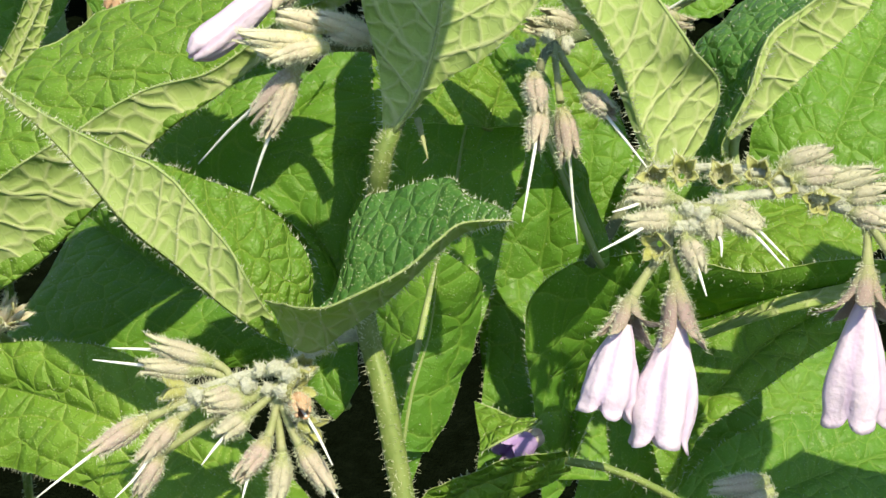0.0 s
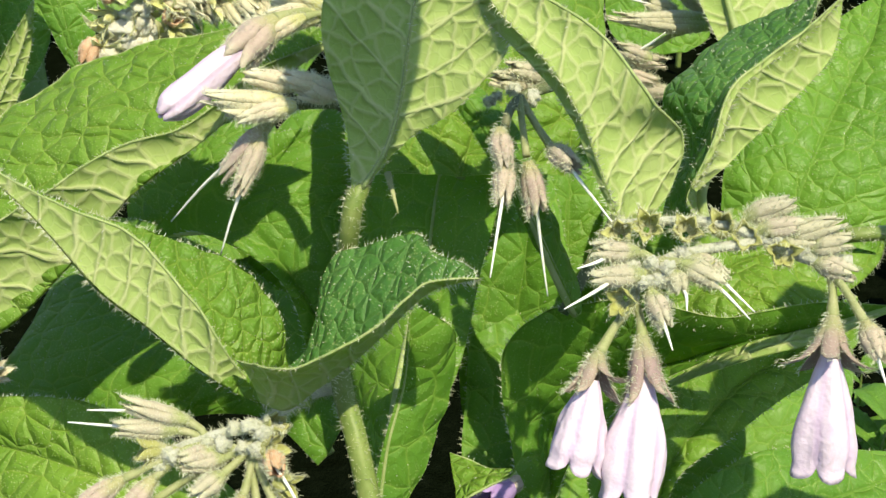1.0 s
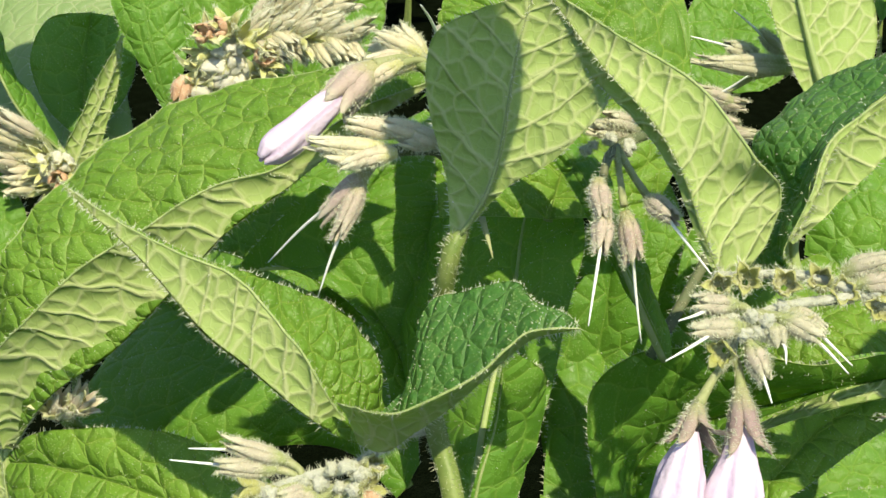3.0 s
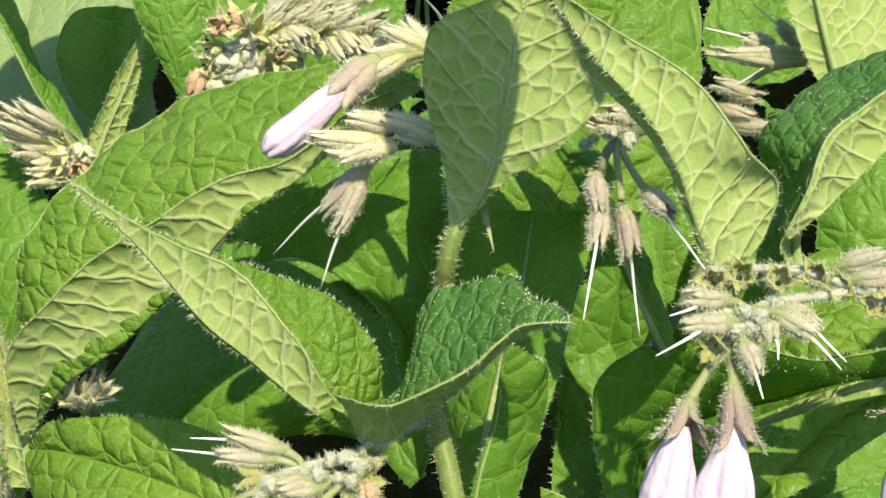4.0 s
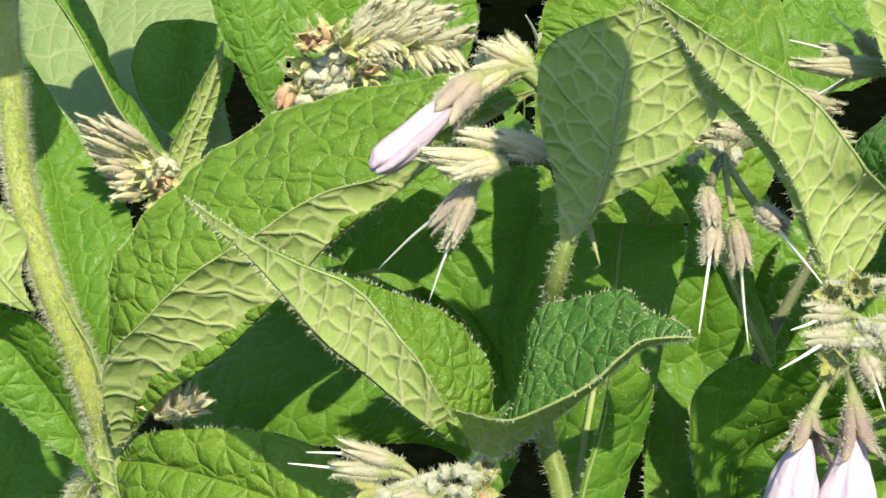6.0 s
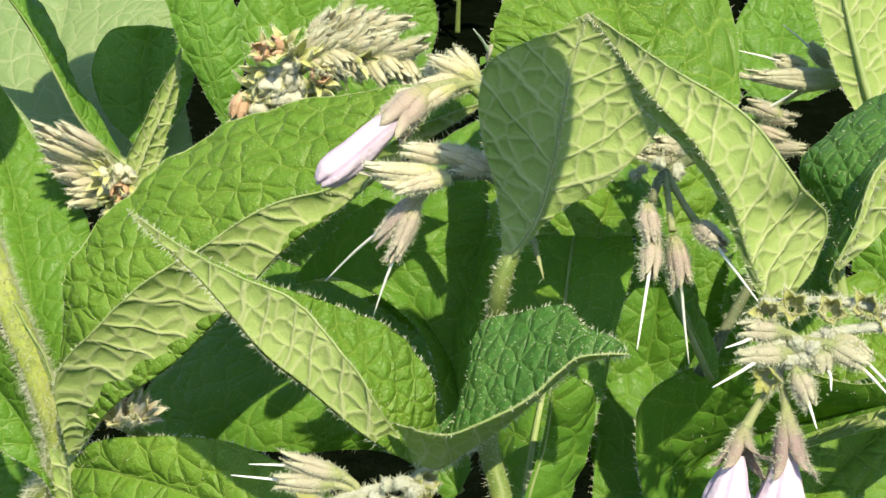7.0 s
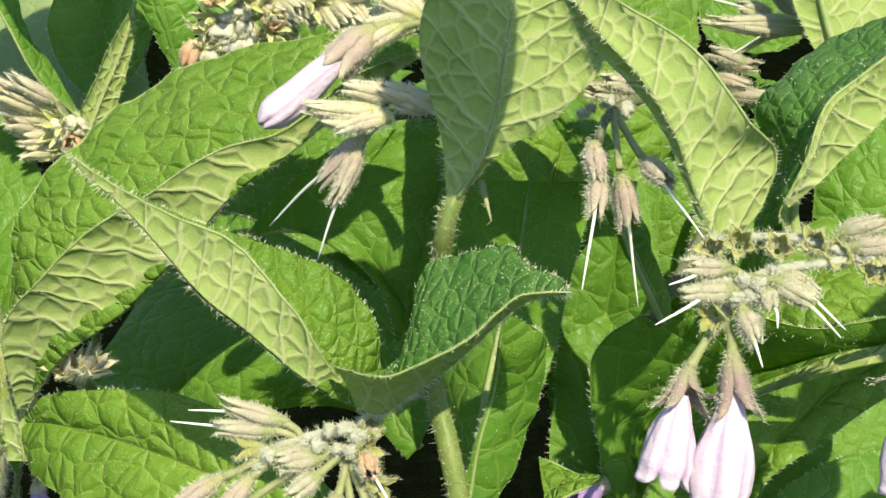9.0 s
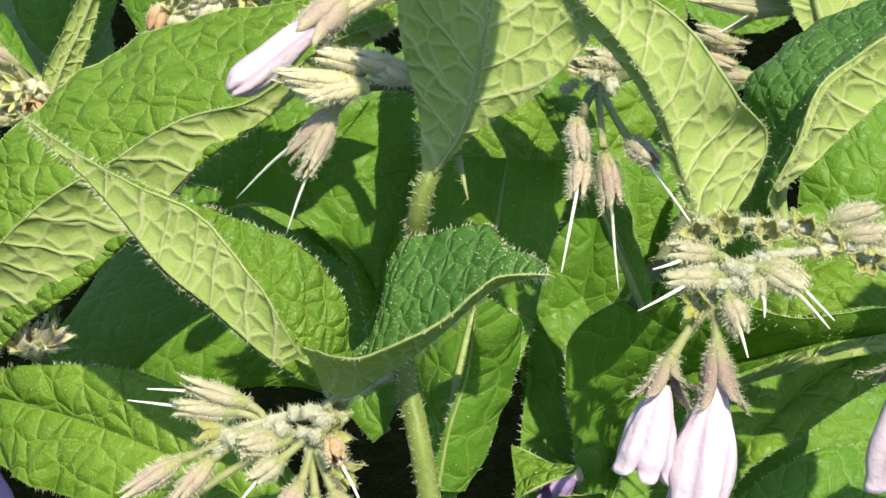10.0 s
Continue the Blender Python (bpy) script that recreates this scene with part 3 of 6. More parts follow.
def plant(place, label, group="comfrey plants"):
    ob = new("comfrey_plant")
    ob.empty_display_size = 0.02
    ob.location = place
    bpy.context.view_layer.update()
    return tagged(ob, label, "comfrey plant", group)


def wild_leaf(parent, base, heading, length, width, rise, droop, grain=1.6, fold=0.25):
    """A whole comfrey leaf that rises from base along a heading and droops to its tip."""
    h = np.array([math.sin(radians(heading)), math.cos(radians(heading)), 0])
    side = np.array([h[1], -h[0], 0])
    mid, lef, rig = [], [], []
    for s in (0, 0.18, 0.4, 0.62, 0.82, 1.0):
        p = np.array(base) + h * length * s * (0.9 - 0.15 * s) + np.array([0, 0, length * (rise * s - droop * s * s)])
        half = width * 0.5 * (math.sin(math.pi * min(1, s * 0.92 + 0.10)) ** 0.8)
        lift = np.array([0, 0, half * fold])
        mid.append(p), lef.append(p - side * half + lift), rig.append(p + side * half + lift)
    lef[-1] = rig[-1] = mid[-1] + h * 0.001
    return leaf(parent, lef, mid, rig, grain, 0.12, 0.6, 5.0, 0.0 if grain > 1.2 else 0.4, 1.2, rib=0.0 if grain > 1.2 else 0.9)


# ---- the place ----
def ground_mesh():
    """Soil: close clods near the plants, running out to the horizon."""
    axis = np.r_[-400, -60, -10, -3, -1.2, np.linspace(-0.7, 0.7, 60), 1.2, 3, 10, 60, 400]
    n = len(axis)
    verts = []
    for y in axis:
        for x in axis:
            near = math.exp(-(x * x + y * y) / 0.8)
            z = -0.012 + near * (0.014 * noise.noise((x * 16, y * 16, 0)) + 0.007 * noise.noise((x * 45, y * 45, 3)))
            verts.append((x, y + 0.2, z))
    faces = [(j * n + i, j * n + i + 1, (j + 1) * n + i + 1, (j + 1) * n + i) for j in range(n - 1) for i in range(n - 1)]
    return as_mesh("ground", verts, faces, [SHADED_SOIL])


tagged(new("ground", ground_mesh()), "bare soil coloured near-black for the deep shade under the comfrey", "ground", "", "structure")
centre = plant((0.020, 0.100, 0), 'green comfrey plant with folded hairy leaves and a drooping lilac flower')
leftp = plant((-0.090, 0.160, 0), 'comfrey plant with a thick pale bristly stem and broad leaves')
rightp = plant((0.100, 0.080, 0), 'comfrey plant with hanging lilac bells and woolly spent calyces')
backl = plant((-0.120, 0.260, 0), 'comfrey plant behind with shaded quilted leaves and straw-coloured spent flowers')
backr = plant((0.140, 0.240, 0), 'comfrey plant behind with mauve-grey spent calyces and broad leaves')

# stems
stem(centre, [(0.0021, -0.0048, 0.5387), (0.0003, -0.0088, 0.5353), (-0.0011, -0.0058, 0.5261), (-0.0024, -0.0022, 0.5130), (-0.0028, -0.0099, 0.5070), (-0.0006, -0.0187, 0.5032), (0.0007, -0.0212, 0.4976), (0.0007, 0.0088, 0.0000)], [0.0014, 0.0017, 0.0017, 0.0014, 0.0011, 0.0011, 0.0013, 0.003], bristle=1.6)
stem(leftp, [(-0.1031, 0.0603, 0.5645), (-0.1016, 0.0522, 0.5468), (-0.0995, 0.0428, 0.5261), (-0.0942, 0.0354, 0.5093), (-0.0884, 0.0308, 0.4934), (-0.0860, 0.0306, 0.4769), (-0.0945, 0.0366, 0.4593), (-0.1245, 0.0766, 0.0000)], [0.0023, 0.0028, 0.0034, 0.0037, 0.0036, 0.0028, 0.0022, 0.0045], material=STEM_YELLOW, bristle=6.0, long=0.0024)

# the folded leaf and its neighbour
leaf(centre,
     [(-0.0071, -0.0175, 0.5066), (-0.0161, -0.0209, 0.5133), (-0.0185, -0.0224, 0.5181), (-0.0209, -0.0220, 0.5231), (-0.0254, -0.0199, 0.5286), (-0.0320, -0.0173, 0.5348), (-0.0388, -0.0161, 0.5372), (-0.0490, -0.0133, 0.5418), (-0.0561, -0.0113, 0.5462)],
     [(-0.0067, -0.0179, 0.5058), (-0.0157, -0.0214, 0.5095), (-0.0223, -0.0227, 0.5153), (-0.0290, -0.0215, 0.5212), (-0.0356, -0.0196, 0.5261), (-0.0423, -0.0165, 0.5335), (-0.0465, -0.0147, 0.5378), (-0.0508, -0.0129, 0.5412), (-0.0561, -0.0113, 0.5462)],
     [(-0.0071, -0.0153, 0.5062), (-0.0104, -0.0152, 0.5121), (-0.0110, -0.0141, 0.5187), (-0.0140, -0.0126, 0.5238), (-0.0209, -0.0115, 0.5284), (-0.0293, -0.0118, 0.5319), (-0.0377, -0.0121, 0.5352), (-0.0476, -0.0120, 0.5403), (-0.0561, -0.0113, 0.5462)], cell=3.4, bulge=0.05, rib=0, bristle=3.0, margin='L', label='pale folded comfrey leaf with its veined underside showing')
leaf(centre,
     [(-0.0067, -0.0123, 0.5126), (-0.0068, -0.0157, 0.5131), (-0.0049, -0.0118, 0.5214), (-0.0027, -0.0104, 0.5270), (0.0031, -0.0134, 0.5304), (0.0100, -0.0168, 0.5328), (0.0116, -0.0217, 0.5325), (0.0159, -0.0263, 0.5326), (0.0173, -0.0300, 0.5324)],
     [(-0.0140, -0.0206, 0.5085), (-0.0106, -0.0229, 0.5084), (-0.0055, -0.0244, 0.5125), (-0.0005, -0.0247, 0.5167), (0.0043, -0.0257, 0.5219), (0.0082, -0.0265, 0.5266), (0.0113, -0.0268, 0.5293), (0.0146, -0.0283, 0.5310), (0.0173, -0.0300, 0.5324)],
     [(-0.0165, -0.0239, 0.5173), (-0.0129, -0.0281, 0.5184), (-0.0080, -0.0313, 0.5200), (-0.0024, -0.0322, 0.5227), (0.0039, -0.0316, 0.5266), (0.0074, -0.0305, 0.5296), (0.0101, -0.0299, 0.5316), (0.0132, -0.0300, 0.5323), (0.0173, -0.0300, 0.5324)], bulge=0.05, rib=0, cell=3.6, relief=0.12, upper=TOP_DEEP, margin='R', bristle=3.0, label='boat-shaped comfrey leaf curled up at its margin')
leaf(centre,
     [(0.0000, -0.0083, 0.5358), (-0.0007, -0.0063, 0.5453), (-0.0031, -0.0065, 0.5554), (-0.0038, -0.0061, 0.5615), (-0.0019, -0.0058, 0.5674), (0.0030, -0.0045, 0.5697), (0.0088, -0.0035, 0.5718), (0.0121, -0.0024, 0.5739)],
     [(0.0013, -0.0077, 0.5369), (0.0047, -0.0076, 0.5421), (0.0071, -0.0067, 0.5492), (0.0083, -0.0056, 0.5568), (0.0094, -0.0038, 0.5633), (0.0106, -0.0027, 0.5681), (0.0115, -0.0023, 0.5715), (0.0121, -0.0024, 0.5739)],
     [(0.0022, -0.0075, 0.5373), (0.0085, -0.0066, 0.5440), (0.0144, -0.0081, 0.5483), (0.0183, -0.0089, 0.5527), (0.0227, -0.0078, 0.5585), (0.0204, -0.0062, 0.5657), (0.0158, -0.0040, 0.5711), (0.0121, -0.0024, 0.5739)], turn=-1, bulge=0.04, rib=0.4, cell=3.4, label='comfrey leaf seen from its pale underside, half in shade')
leaf(rightp,
     [(0.0367, -0.0238, 0.5370), (0.0335, -0.0208, 0.5436), (0.0305, -0.0165, 0.5505), (0.0266, -0.0131, 0.5553), (0.0196, -0.0067, 0.5616), (0.0152, -0.0023, 0.5689), (0.0121, -0.0024, 0.5739)],
     [(0.0374, -0.0238, 0.5369), (0.0345, -0.0219, 0.5439), (0.0317, -0.0186, 0.5512), (0.0278, -0.0159, 0.5572), (0.0213, -0.0095, 0.5633), (0.0159, -0.0043, 0.5696), (0.0121, -0.0024, 0.5739)],
     [(0.0417, -0.0194, 0.5357), (0.0454, -0.0173, 0.5401), (0.0466, -0.0153, 0.5469), (0.0418, -0.0188, 0.5528), (0.0347, -0.0143, 0.5614), (0.0231, -0.0085, 0.5676), (0.0121, -0.0024, 0.5739)], turn=-1, bulge=0.06, rib=0, cell=3.4, margin='R', bristle=2.2, label='arching comfrey leaf with its netted pale underside showing')
leaf(centre,
     [(-0.0014, 0.0176, 0.5288), (-0.0023, 0.0309, 0.5415), (-0.0020, 0.0401, 0.5512), (0.0004, 0.0482, 0.5604), (0.0077, 0.0564, 0.5678), (0.0186, 0.0648, 0.5733)],
     [(0.0175, 0.0220, 0.5268), (0.0222, 0.0329, 0.5407), (0.0240, 0.0432, 0.5533), (0.0215, 0.0485, 0.5602), (0.0203, 0.0557, 0.5669), (0.0186, 0.0648, 0.5733)],
     [(0.0357, 0.0243, 0.5258), (0.0409, 0.0320, 0.5378), (0.0433, 0.0405, 0.5466), (0.0436, 0.0489, 0.5559), (0.0383, 0.0578, 0.5663), (0.0186, 0.0648, 0.5733)], cell=4.6, relief=1.1, label='sunlit comfrey leaf with deeply quilted upper side')
leaf(rightp,
     [(0.0482, 0.0012, 0.5250), (0.0505, 0.0082, 0.5299), (0.0535, 0.0125, 0.5342), (0.0508, 0.0183, 0.5414), (0.0565, 0.0230, 0.5468), (0.0666, 0.0251, 0.5525), (0.0741, 0.0158, 0.5593)],
     [(0.0527, -0.0071, 0.5284), (0.0518, -0.0046, 0.5337), (0.0546, -0.0012, 0.5389), (0.0574, 0.0026, 0.5448), (0.0610, 0.0068, 0.5490), (0.0673, 0.0106, 0.5525), (0.0741, 0.0158, 0.5593)],
     [(0.0530, -0.0088, 0.5300), (0.0475, -0.0193, 0.5410), (0.0508, -0.0161, 0.5456), (0.0543, -0.0108, 0.5522), (0.0595, -0.0072, 0.5553), (0.0657, -0.0017, 0.5573), (0.0741, 0.0158, 0.5593)], cell=3.2, bristle=2.0, upper=TOP_DEEP, label='dark green bristly comfrey leaf in half shade')
leaf(rightp,
     [(0.0475, -0.0193, 0.5409), (0.0506, -0.0170, 0.5463), (0.0537, -0.0128, 0.5531), (0.0589, -0.0092, 0.5560), (0.0651, -0.0057, 0.5591), (0.0723, 0.0005, 0.5627)],
     [(0.0477, -0.0192, 0.5406), (0.0514, -0.0164, 0.5459), (0.0547, -0.0124, 0.5525), (0.0599, -0.0088, 0.5555), (0.0661, -0.0048, 0.5585), (0.0723, 0.0005, 0.5627)],
     [(0.0485, -0.0186, 0.5399), (0.0565, -0.0132, 0.5445), (0.0612, -0.0104, 0.5484), (0.0667, -0.0066, 0.5518), (0.0711, -0.0025, 0.5559), (0.0723, 0.0005, 0.5627)], turn=-1, rib=0, margin='L', label='narrow pale rolled leaf margin with raised veins')
leaf(backr,
     [(0.0638, 0.0265, 0.5181), (0.0647, 0.0297, 0.5253), (0.0687, 0.0354, 0.5328), (0.0743, 0.0403, 0.5387), (0.0831, 0.0451, 0.5448), (0.0952, 0.0477, 0.5515)],
     [(0.0739, 0.0204, 0.5164), (0.0777, 0.0244, 0.5253), (0.0830, 0.0320, 0.5320), (0.0877, 0.0373, 0.5387), (0.0925, 0.0422, 0.5446), (0.0952, 0.0477, 0.5515)],
     [(0.0895, 0.0183, 0.5131), (0.0943, 0.0230, 0.5239), (0.0980, 0.0295, 0.5330), (0.0998, 0.0344, 0.5387), (0.0976, 0.0399, 0.5453), (0.0952, 0.0477, 0.5515)], grain=0.7, label='broad comfrey leaf with a slanting shadow across it')

# unseen leaves added above and beside the plants to cast shade on them
leaf(rightp,
     [(0.0905, -0.0060, 0.4900), (0.0870, -0.0130, 0.5000), (0.0860, -0.0180, 0.5120), (0.0900, -0.0200, 0.5230), (0.0990, -0.0190, 0.5300)],
     [(0.0960, -0.0040, 0.4880), (0.0980, -0.0090, 0.4990), (0.0985, -0.0130, 0.5110), (0.0990, -0.0160, 0.5220), (0.0990, -0.0190, 0.5300)],
     [(0.1030, -0.0040, 0.4900), (0.1110, -0.0080, 0.4990), (0.1140, -0.0120, 0.5110), (0.1090, -0.0160, 0.5220), (0.0990, -0.0190, 0.5300)], label='unseen comfrey leaf added beside the bells to cast shade')
leaf(centre,
     [(0.0162, -0.0540, 0.6095), (0.0111, -0.0525, 0.6181), (0.0103, -0.0499, 0.6289), (0.0136, -0.0481, 0.6379), (0.0194, -0.0484, 0.6422)],
     [(0.0183, -0.0543, 0.6087), (0.0179, -0.0523, 0.6181), (0.0187, -0.0498, 0.6288), (0.0194, -0.0487, 0.6363), (0.0194, -0.0484, 0.6422)],
     [(0.0222, -0.0538, 0.6094), (0.0264, -0.0522, 0.6180), (0.0283, -0.0503, 0.6272), (0.0277, -0.0485, 0.6363), (0.0194, -0.0484, 0.6422)], label='unseen comfrey leaf added above the plant to cast shade')
leaf(leftp,
     [(-0.0788, 0.0517, 0.5799), (-0.0863, 0.0550, 0.5931), (-0.0850, 0.0564, 0.6067), (-0.0759, 0.0569, 0.6173), (-0.0597, 0.0572, 0.6217)],
     [(-0.0721, 0.0514, 0.5785), (-0.0728, 0.0555, 0.5928), (-0.0717, 0.0569, 0.6064), (-0.0667, 0.0567, 0.6159), (-0.0597, 0.0572, 0.6217)],
     [(-0.0653, 0.0522, 0.5796), (-0.0581, 0.0560, 0.5925), (-0.0532, 0.0576, 0.6060), (-0.0530, 0.0577, 0.6168), (-0.0597, 0.0572, 0.6217)], label='unseen comfrey leaf added above the plant to cast shade')

# out of view, added so that its shadow falls on the leaf below the bells
leaf(rightp,
     [(0.0914, -0.0590, 0.5691), (0.0872, -0.0585, 0.5757), (0.0853, -0.0563, 0.5840), (0.0876, -0.0524, 0.5924), (0.0968, -0.0459, 0.5998)],
     [(0.0951, -0.0574, 0.5691), (0.0955, -0.0550, 0.5757), (0.0959, -0.0518, 0.5840), (0.0964, -0.0487, 0.5924), (0.0968, -0.0459, 0.5998)],
     [(0.0988, -0.0559, 0.5691), (0.1037, -0.0515, 0.5757), (0.1065, -0.0473, 0.5840), (0.1051, -0.0450, 0.5924), (0.0968, -0.0459, 0.5998)], label='unseen comfrey leaf added above the bells to cast shade')

# another unseen leaf, added to throw shade on the top of the thick stem
leaf(leftp,
     [(-0.0882, 0.0049, 0.6120), (-0.0925, 0.0051, 0.6176), (-0.0939, 0.0071, 0.6250), (-0.0916, 0.0110, 0.6334), (-0.0838, 0.0169, 0.6408)],
     [(-0.0854, 0.0061, 0.6120), (-0.0851, 0.0082, 0.6176), (-0.0847, 0.0110, 0.6250), (-0.0842, 0.0141, 0.6334), (-0.0838, 0.0169, 0.6408)],
     [(-0.0826, 0.0073, 0.6120), (-0.0777, 0.0113, 0.6176), (-0.0755, 0.0149, 0.6250), (-0.0769, 0.0173, 0.6334), (-0.0838, 0.0169, 0.6408)], label='unseen comfrey leaf added to shade the thick stem')

# leaves beside the thick stem
leaf(leftp,
     [(-0.0819, 0.0228, 0.4806), (-0.0808, 0.0195, 0.4998), (-0.0711, 0.0169, 0.5116), (-0.0636, 0.0181, 0.5187), (-0.0522, 0.0194, 0.5257), (-0.0402, 0.0220, 0.5326), (-0.0283, 0.0229, 0.5361), (-0.0165, 0.0261, 0.5444), (-0.0010, 0.0293, 0.5499)],
     [(-0.0809, 0.0247, 0.4794), (-0.0690, 0.0182, 0.4957), (-0.0590, 0.0188, 0.5028), (-0.0524, 0.0198, 0.5092), (-0.0452, 0.0206, 0.5167), (-0.0376, 0.0210, 0.5250), (-0.0276, 0.0234, 0.5319), (-0.0147, 0.0272, 0.5414), (-0.0010, 0.0293, 0.5499)],
     [(-0.0842, 0.0269, 0.4793), (-0.0829, 0.0322, 0.5012), (-0.0806, 0.0361, 0.5149), (-0.0752, 0.0395, 0.5216), (-0.0555, 0.0448, 0.5365), (-0.0422, 0.0435, 0.5429), (-0.0283, 0.0410, 0.5465), (-0.0147, 0.0359, 0.5499), (-0.0010, 0.0293, 0.5499)], turn=-1, bulge=0.10, rib=0, cell=4.8, slant=-0.5, margin='LR', bristle=1.8, label='large comfrey leaf with one side folded under')
leaf(leftp,
     [(-0.0915, 0.0364, 0.4902), (-0.1010, 0.0510, 0.5018), (-0.1078, 0.0665, 0.5204), (-0.1116, 0.0779, 0.5351), (-0.1111, 0.0845, 0.5443)],
     [(-0.0889, 0.0385, 0.4839), (-0.0948, 0.0522, 0.4985), (-0.1002, 0.0663, 0.5140), (-0.1044, 0.0742, 0.5263), (-0.1111, 0.0845, 0.5443)],
     [(-0.0860, 0.0390, 0.4900), (-0.0855, 0.0506, 0.4993), (-0.0843, 0.0624, 0.5092), (-0.0968, 0.0755, 0.5232), (-0.1111, 0.0845, 0.5443)], grain=0.7, label='upright comfrey leaf beside the thick stem')
leaf(leftp,
     [(-0.0862, 0.0296, 0.4642), (-0.0891, 0.0304, 0.4873), (-0.0921, 0.0305, 0.4985), (-0.0967, 0.0306, 0.5045), (-0.1023, 0.0298, 0.5085), (-0.1129, 0.0316, 0.5136)],
     [(-0.0862, 0.0291, 0.4632), (-0.0927, 0.0322, 0.4811), (-0.0986, 0.0338, 0.4904), (-0.1033, 0.0344, 0.4976), (-0.1091, 0.0341, 0.5028), (-0.1129, 0.0316, 0.5136)],
     [(-0.0868, 0.0286, 0.4622), (-0.0894, 0.0279, 0.4714), (-0.0975, 0.0285, 0.4789), (-0.1056, 0.0298, 0.4877), (-0.1113, 0.0304, 0.4949), (-0.1129, 0.0316, 0.5136)], turn=-1, grain=0.7, label='lower comfrey leaf hanging from the thick stem')
leaf(leftp,
     [(-0.0960, 0.0294, 0.5070), (-0.0981, 0.0322, 0.5133), (-0.0970, 0.0349, 0.5190), (-0.1023, 0.0375, 0.5254), (-0.1107, 0.0397, 0.5309)],
     [(-0.0958, 0.0291, 0.5065), (-0.0994, 0.0288, 0.5114), (-0.1036, 0.0313, 0.5172), (-0.1067, 0.0334, 0.5221), (-0.1107, 0.0397, 0.5309)],
     [(-0.0960, 0.0291, 0.5065), (-0.1008, 0.0259, 0.5105), (-0.1070, 0.0265, 0.5125), (-0.1120, 0.0323, 0.5203), (-0.1107, 0.0397, 0.5309)], turn=1, rib=0.5, label='small pale leaf turned over beside the stem')

# low leaves
leaf(leftp,
     [(-0.0042, -0.0144, 0.4666), (-0.0191, -0.0007, 0.4765), (-0.0330, 0.0076, 0.4850), (-0.0483, 0.0137, 0.4891), (-0.0646, 0.0194, 0.4870), (-0.0773, 0.0240, 0.4824), (-0.0839, 0.0275, 0.4747)],
     [(-0.0041, -0.0156, 0.4640), (-0.0183, -0.0081, 0.4709), (-0.0319, -0.0012, 0.4764), (-0.0475, 0.0067, 0.4792), (-0.0644, 0.0158, 0.4793), (-0.0761, 0.0220, 0.4780), (-0.0839, 0.0275, 0.4747)],
     [(-0.0049, -0.0190, 0.4619), (-0.0197, -0.0141, 0.4634), (-0.0366, -0.0064, 0.4655), (-0.0523, 0.0018, 0.4690), (-0.0693, 0.0104, 0.4681), (-0.0798, 0.0201, 0.4690), (-0.0839, 0.0275, 0.4747)], turn=-1, bulge=0.1, cell=5.5, label='broad low comfrey leaf crossed by a shadow')
leaf(centre,
     [(0.0022, -0.0087, 0.4725), (0.0012, 0.0158, 0.4785), (-0.0064, 0.0337, 0.4851), (-0.0099, 0.0451, 0.4938), (-0.0046, 0.0531, 0.5118), (0.0019, 0.0515, 0.5248), (0.0148, 0.0380, 0.5335)],
     [(0.0026, -0.0142, 0.4764), (0.0041, -0.0049, 0.4864), (0.0077, 0.0109, 0.5001), (0.0118, 0.0228, 0.5106), (0.0139, 0.0322, 0.5208), (0.0153, 0.0351, 0.5272), (0.0148, 0.0380, 0.5335)],
     [(0.0035, -0.0143, 0.4764), (0.0102, -0.0054, 0.4910), (0.0159, 0.0028, 0.4990), (0.0206, 0.0157, 0.5117), (0.0242, 0.0257, 0.5233), (0.0216, 0.0336, 0.5298), (0.0148, 0.0380, 0.5335)], grain=0.7, rise=-0.3, cell=5.5, label='tall shaded comfrey leaf behind the stem')
leaf(centre,
     [(-0.0091, 0.0312, 0.4794), (-0.0155, 0.0400, 0.4991), (-0.0331, 0.0459, 0.5071), (-0.0399, 0.0475, 0.5051), (-0.0334, 0.0510, 0.5132), (-0.0203, 0.0571, 0.5214), (-0.0071, 0.0582, 0.5239)],
     [(-0.0048, 0.0340, 0.4802), (-0.0102, 0.0402, 0.4941), (-0.0178, 0.0446, 0.5041), (-0.0235, 0.0497, 0.5101), (-0.0203, 0.0544, 0.5153), (-0.0137, 0.0567, 0.5204), (-0.0071, 0.0582, 0.5239)],
     [(0.0007, 0.0377, 0.4831), (-0.0004, 0.0419, 0.4981), (-0.0015, 0.0481, 0.5120), (-0.0004, 0.0537, 0.5192), (-0.0004, 0.0576, 0.5224), (-0.0027, 0.0582, 0.5239), (-0.0071, 0.0582, 0.5239)], grain=0.7, cell=5.5, label='quilted comfrey leaf with spots of sun')
leaf(leftp,
     [(-0.0093, 0.0315, 0.4638), (-0.0186, 0.0407, 0.4683), (-0.0448, 0.0487, 0.4646), (-0.0703, 0.0572, 0.4621), (-0.0810, 0.0663, 0.4609), (-0.0739, 0.0782, 0.4714), (-0.0677, 0.0903, 0.4824)],
     [(-0.0071, 0.0324, 0.4658), (-0.0186, 0.0439, 0.4756), (-0.0332, 0.0549, 0.4785), (-0.0462, 0.0651, 0.4797), (-0.0562, 0.0754, 0.4813), (-0.0625, 0.0828, 0.4818), (-0.0677, 0.0903, 0.4824)],
     [(-0.0049, 0.0342, 0.4699), (-0.0072, 0.0481, 0.4849), (-0.0192, 0.0596, 0.4892), (-0.0366, 0.0714, 0.4940), (-0.0500, 0.0814, 0.4948), (-0.0612, 0.0875, 0.4922), (-0.0677, 0.0903, 0.4824)], grain=0.8, cell=5.5, label='dark comfrey leaf lying in shade')
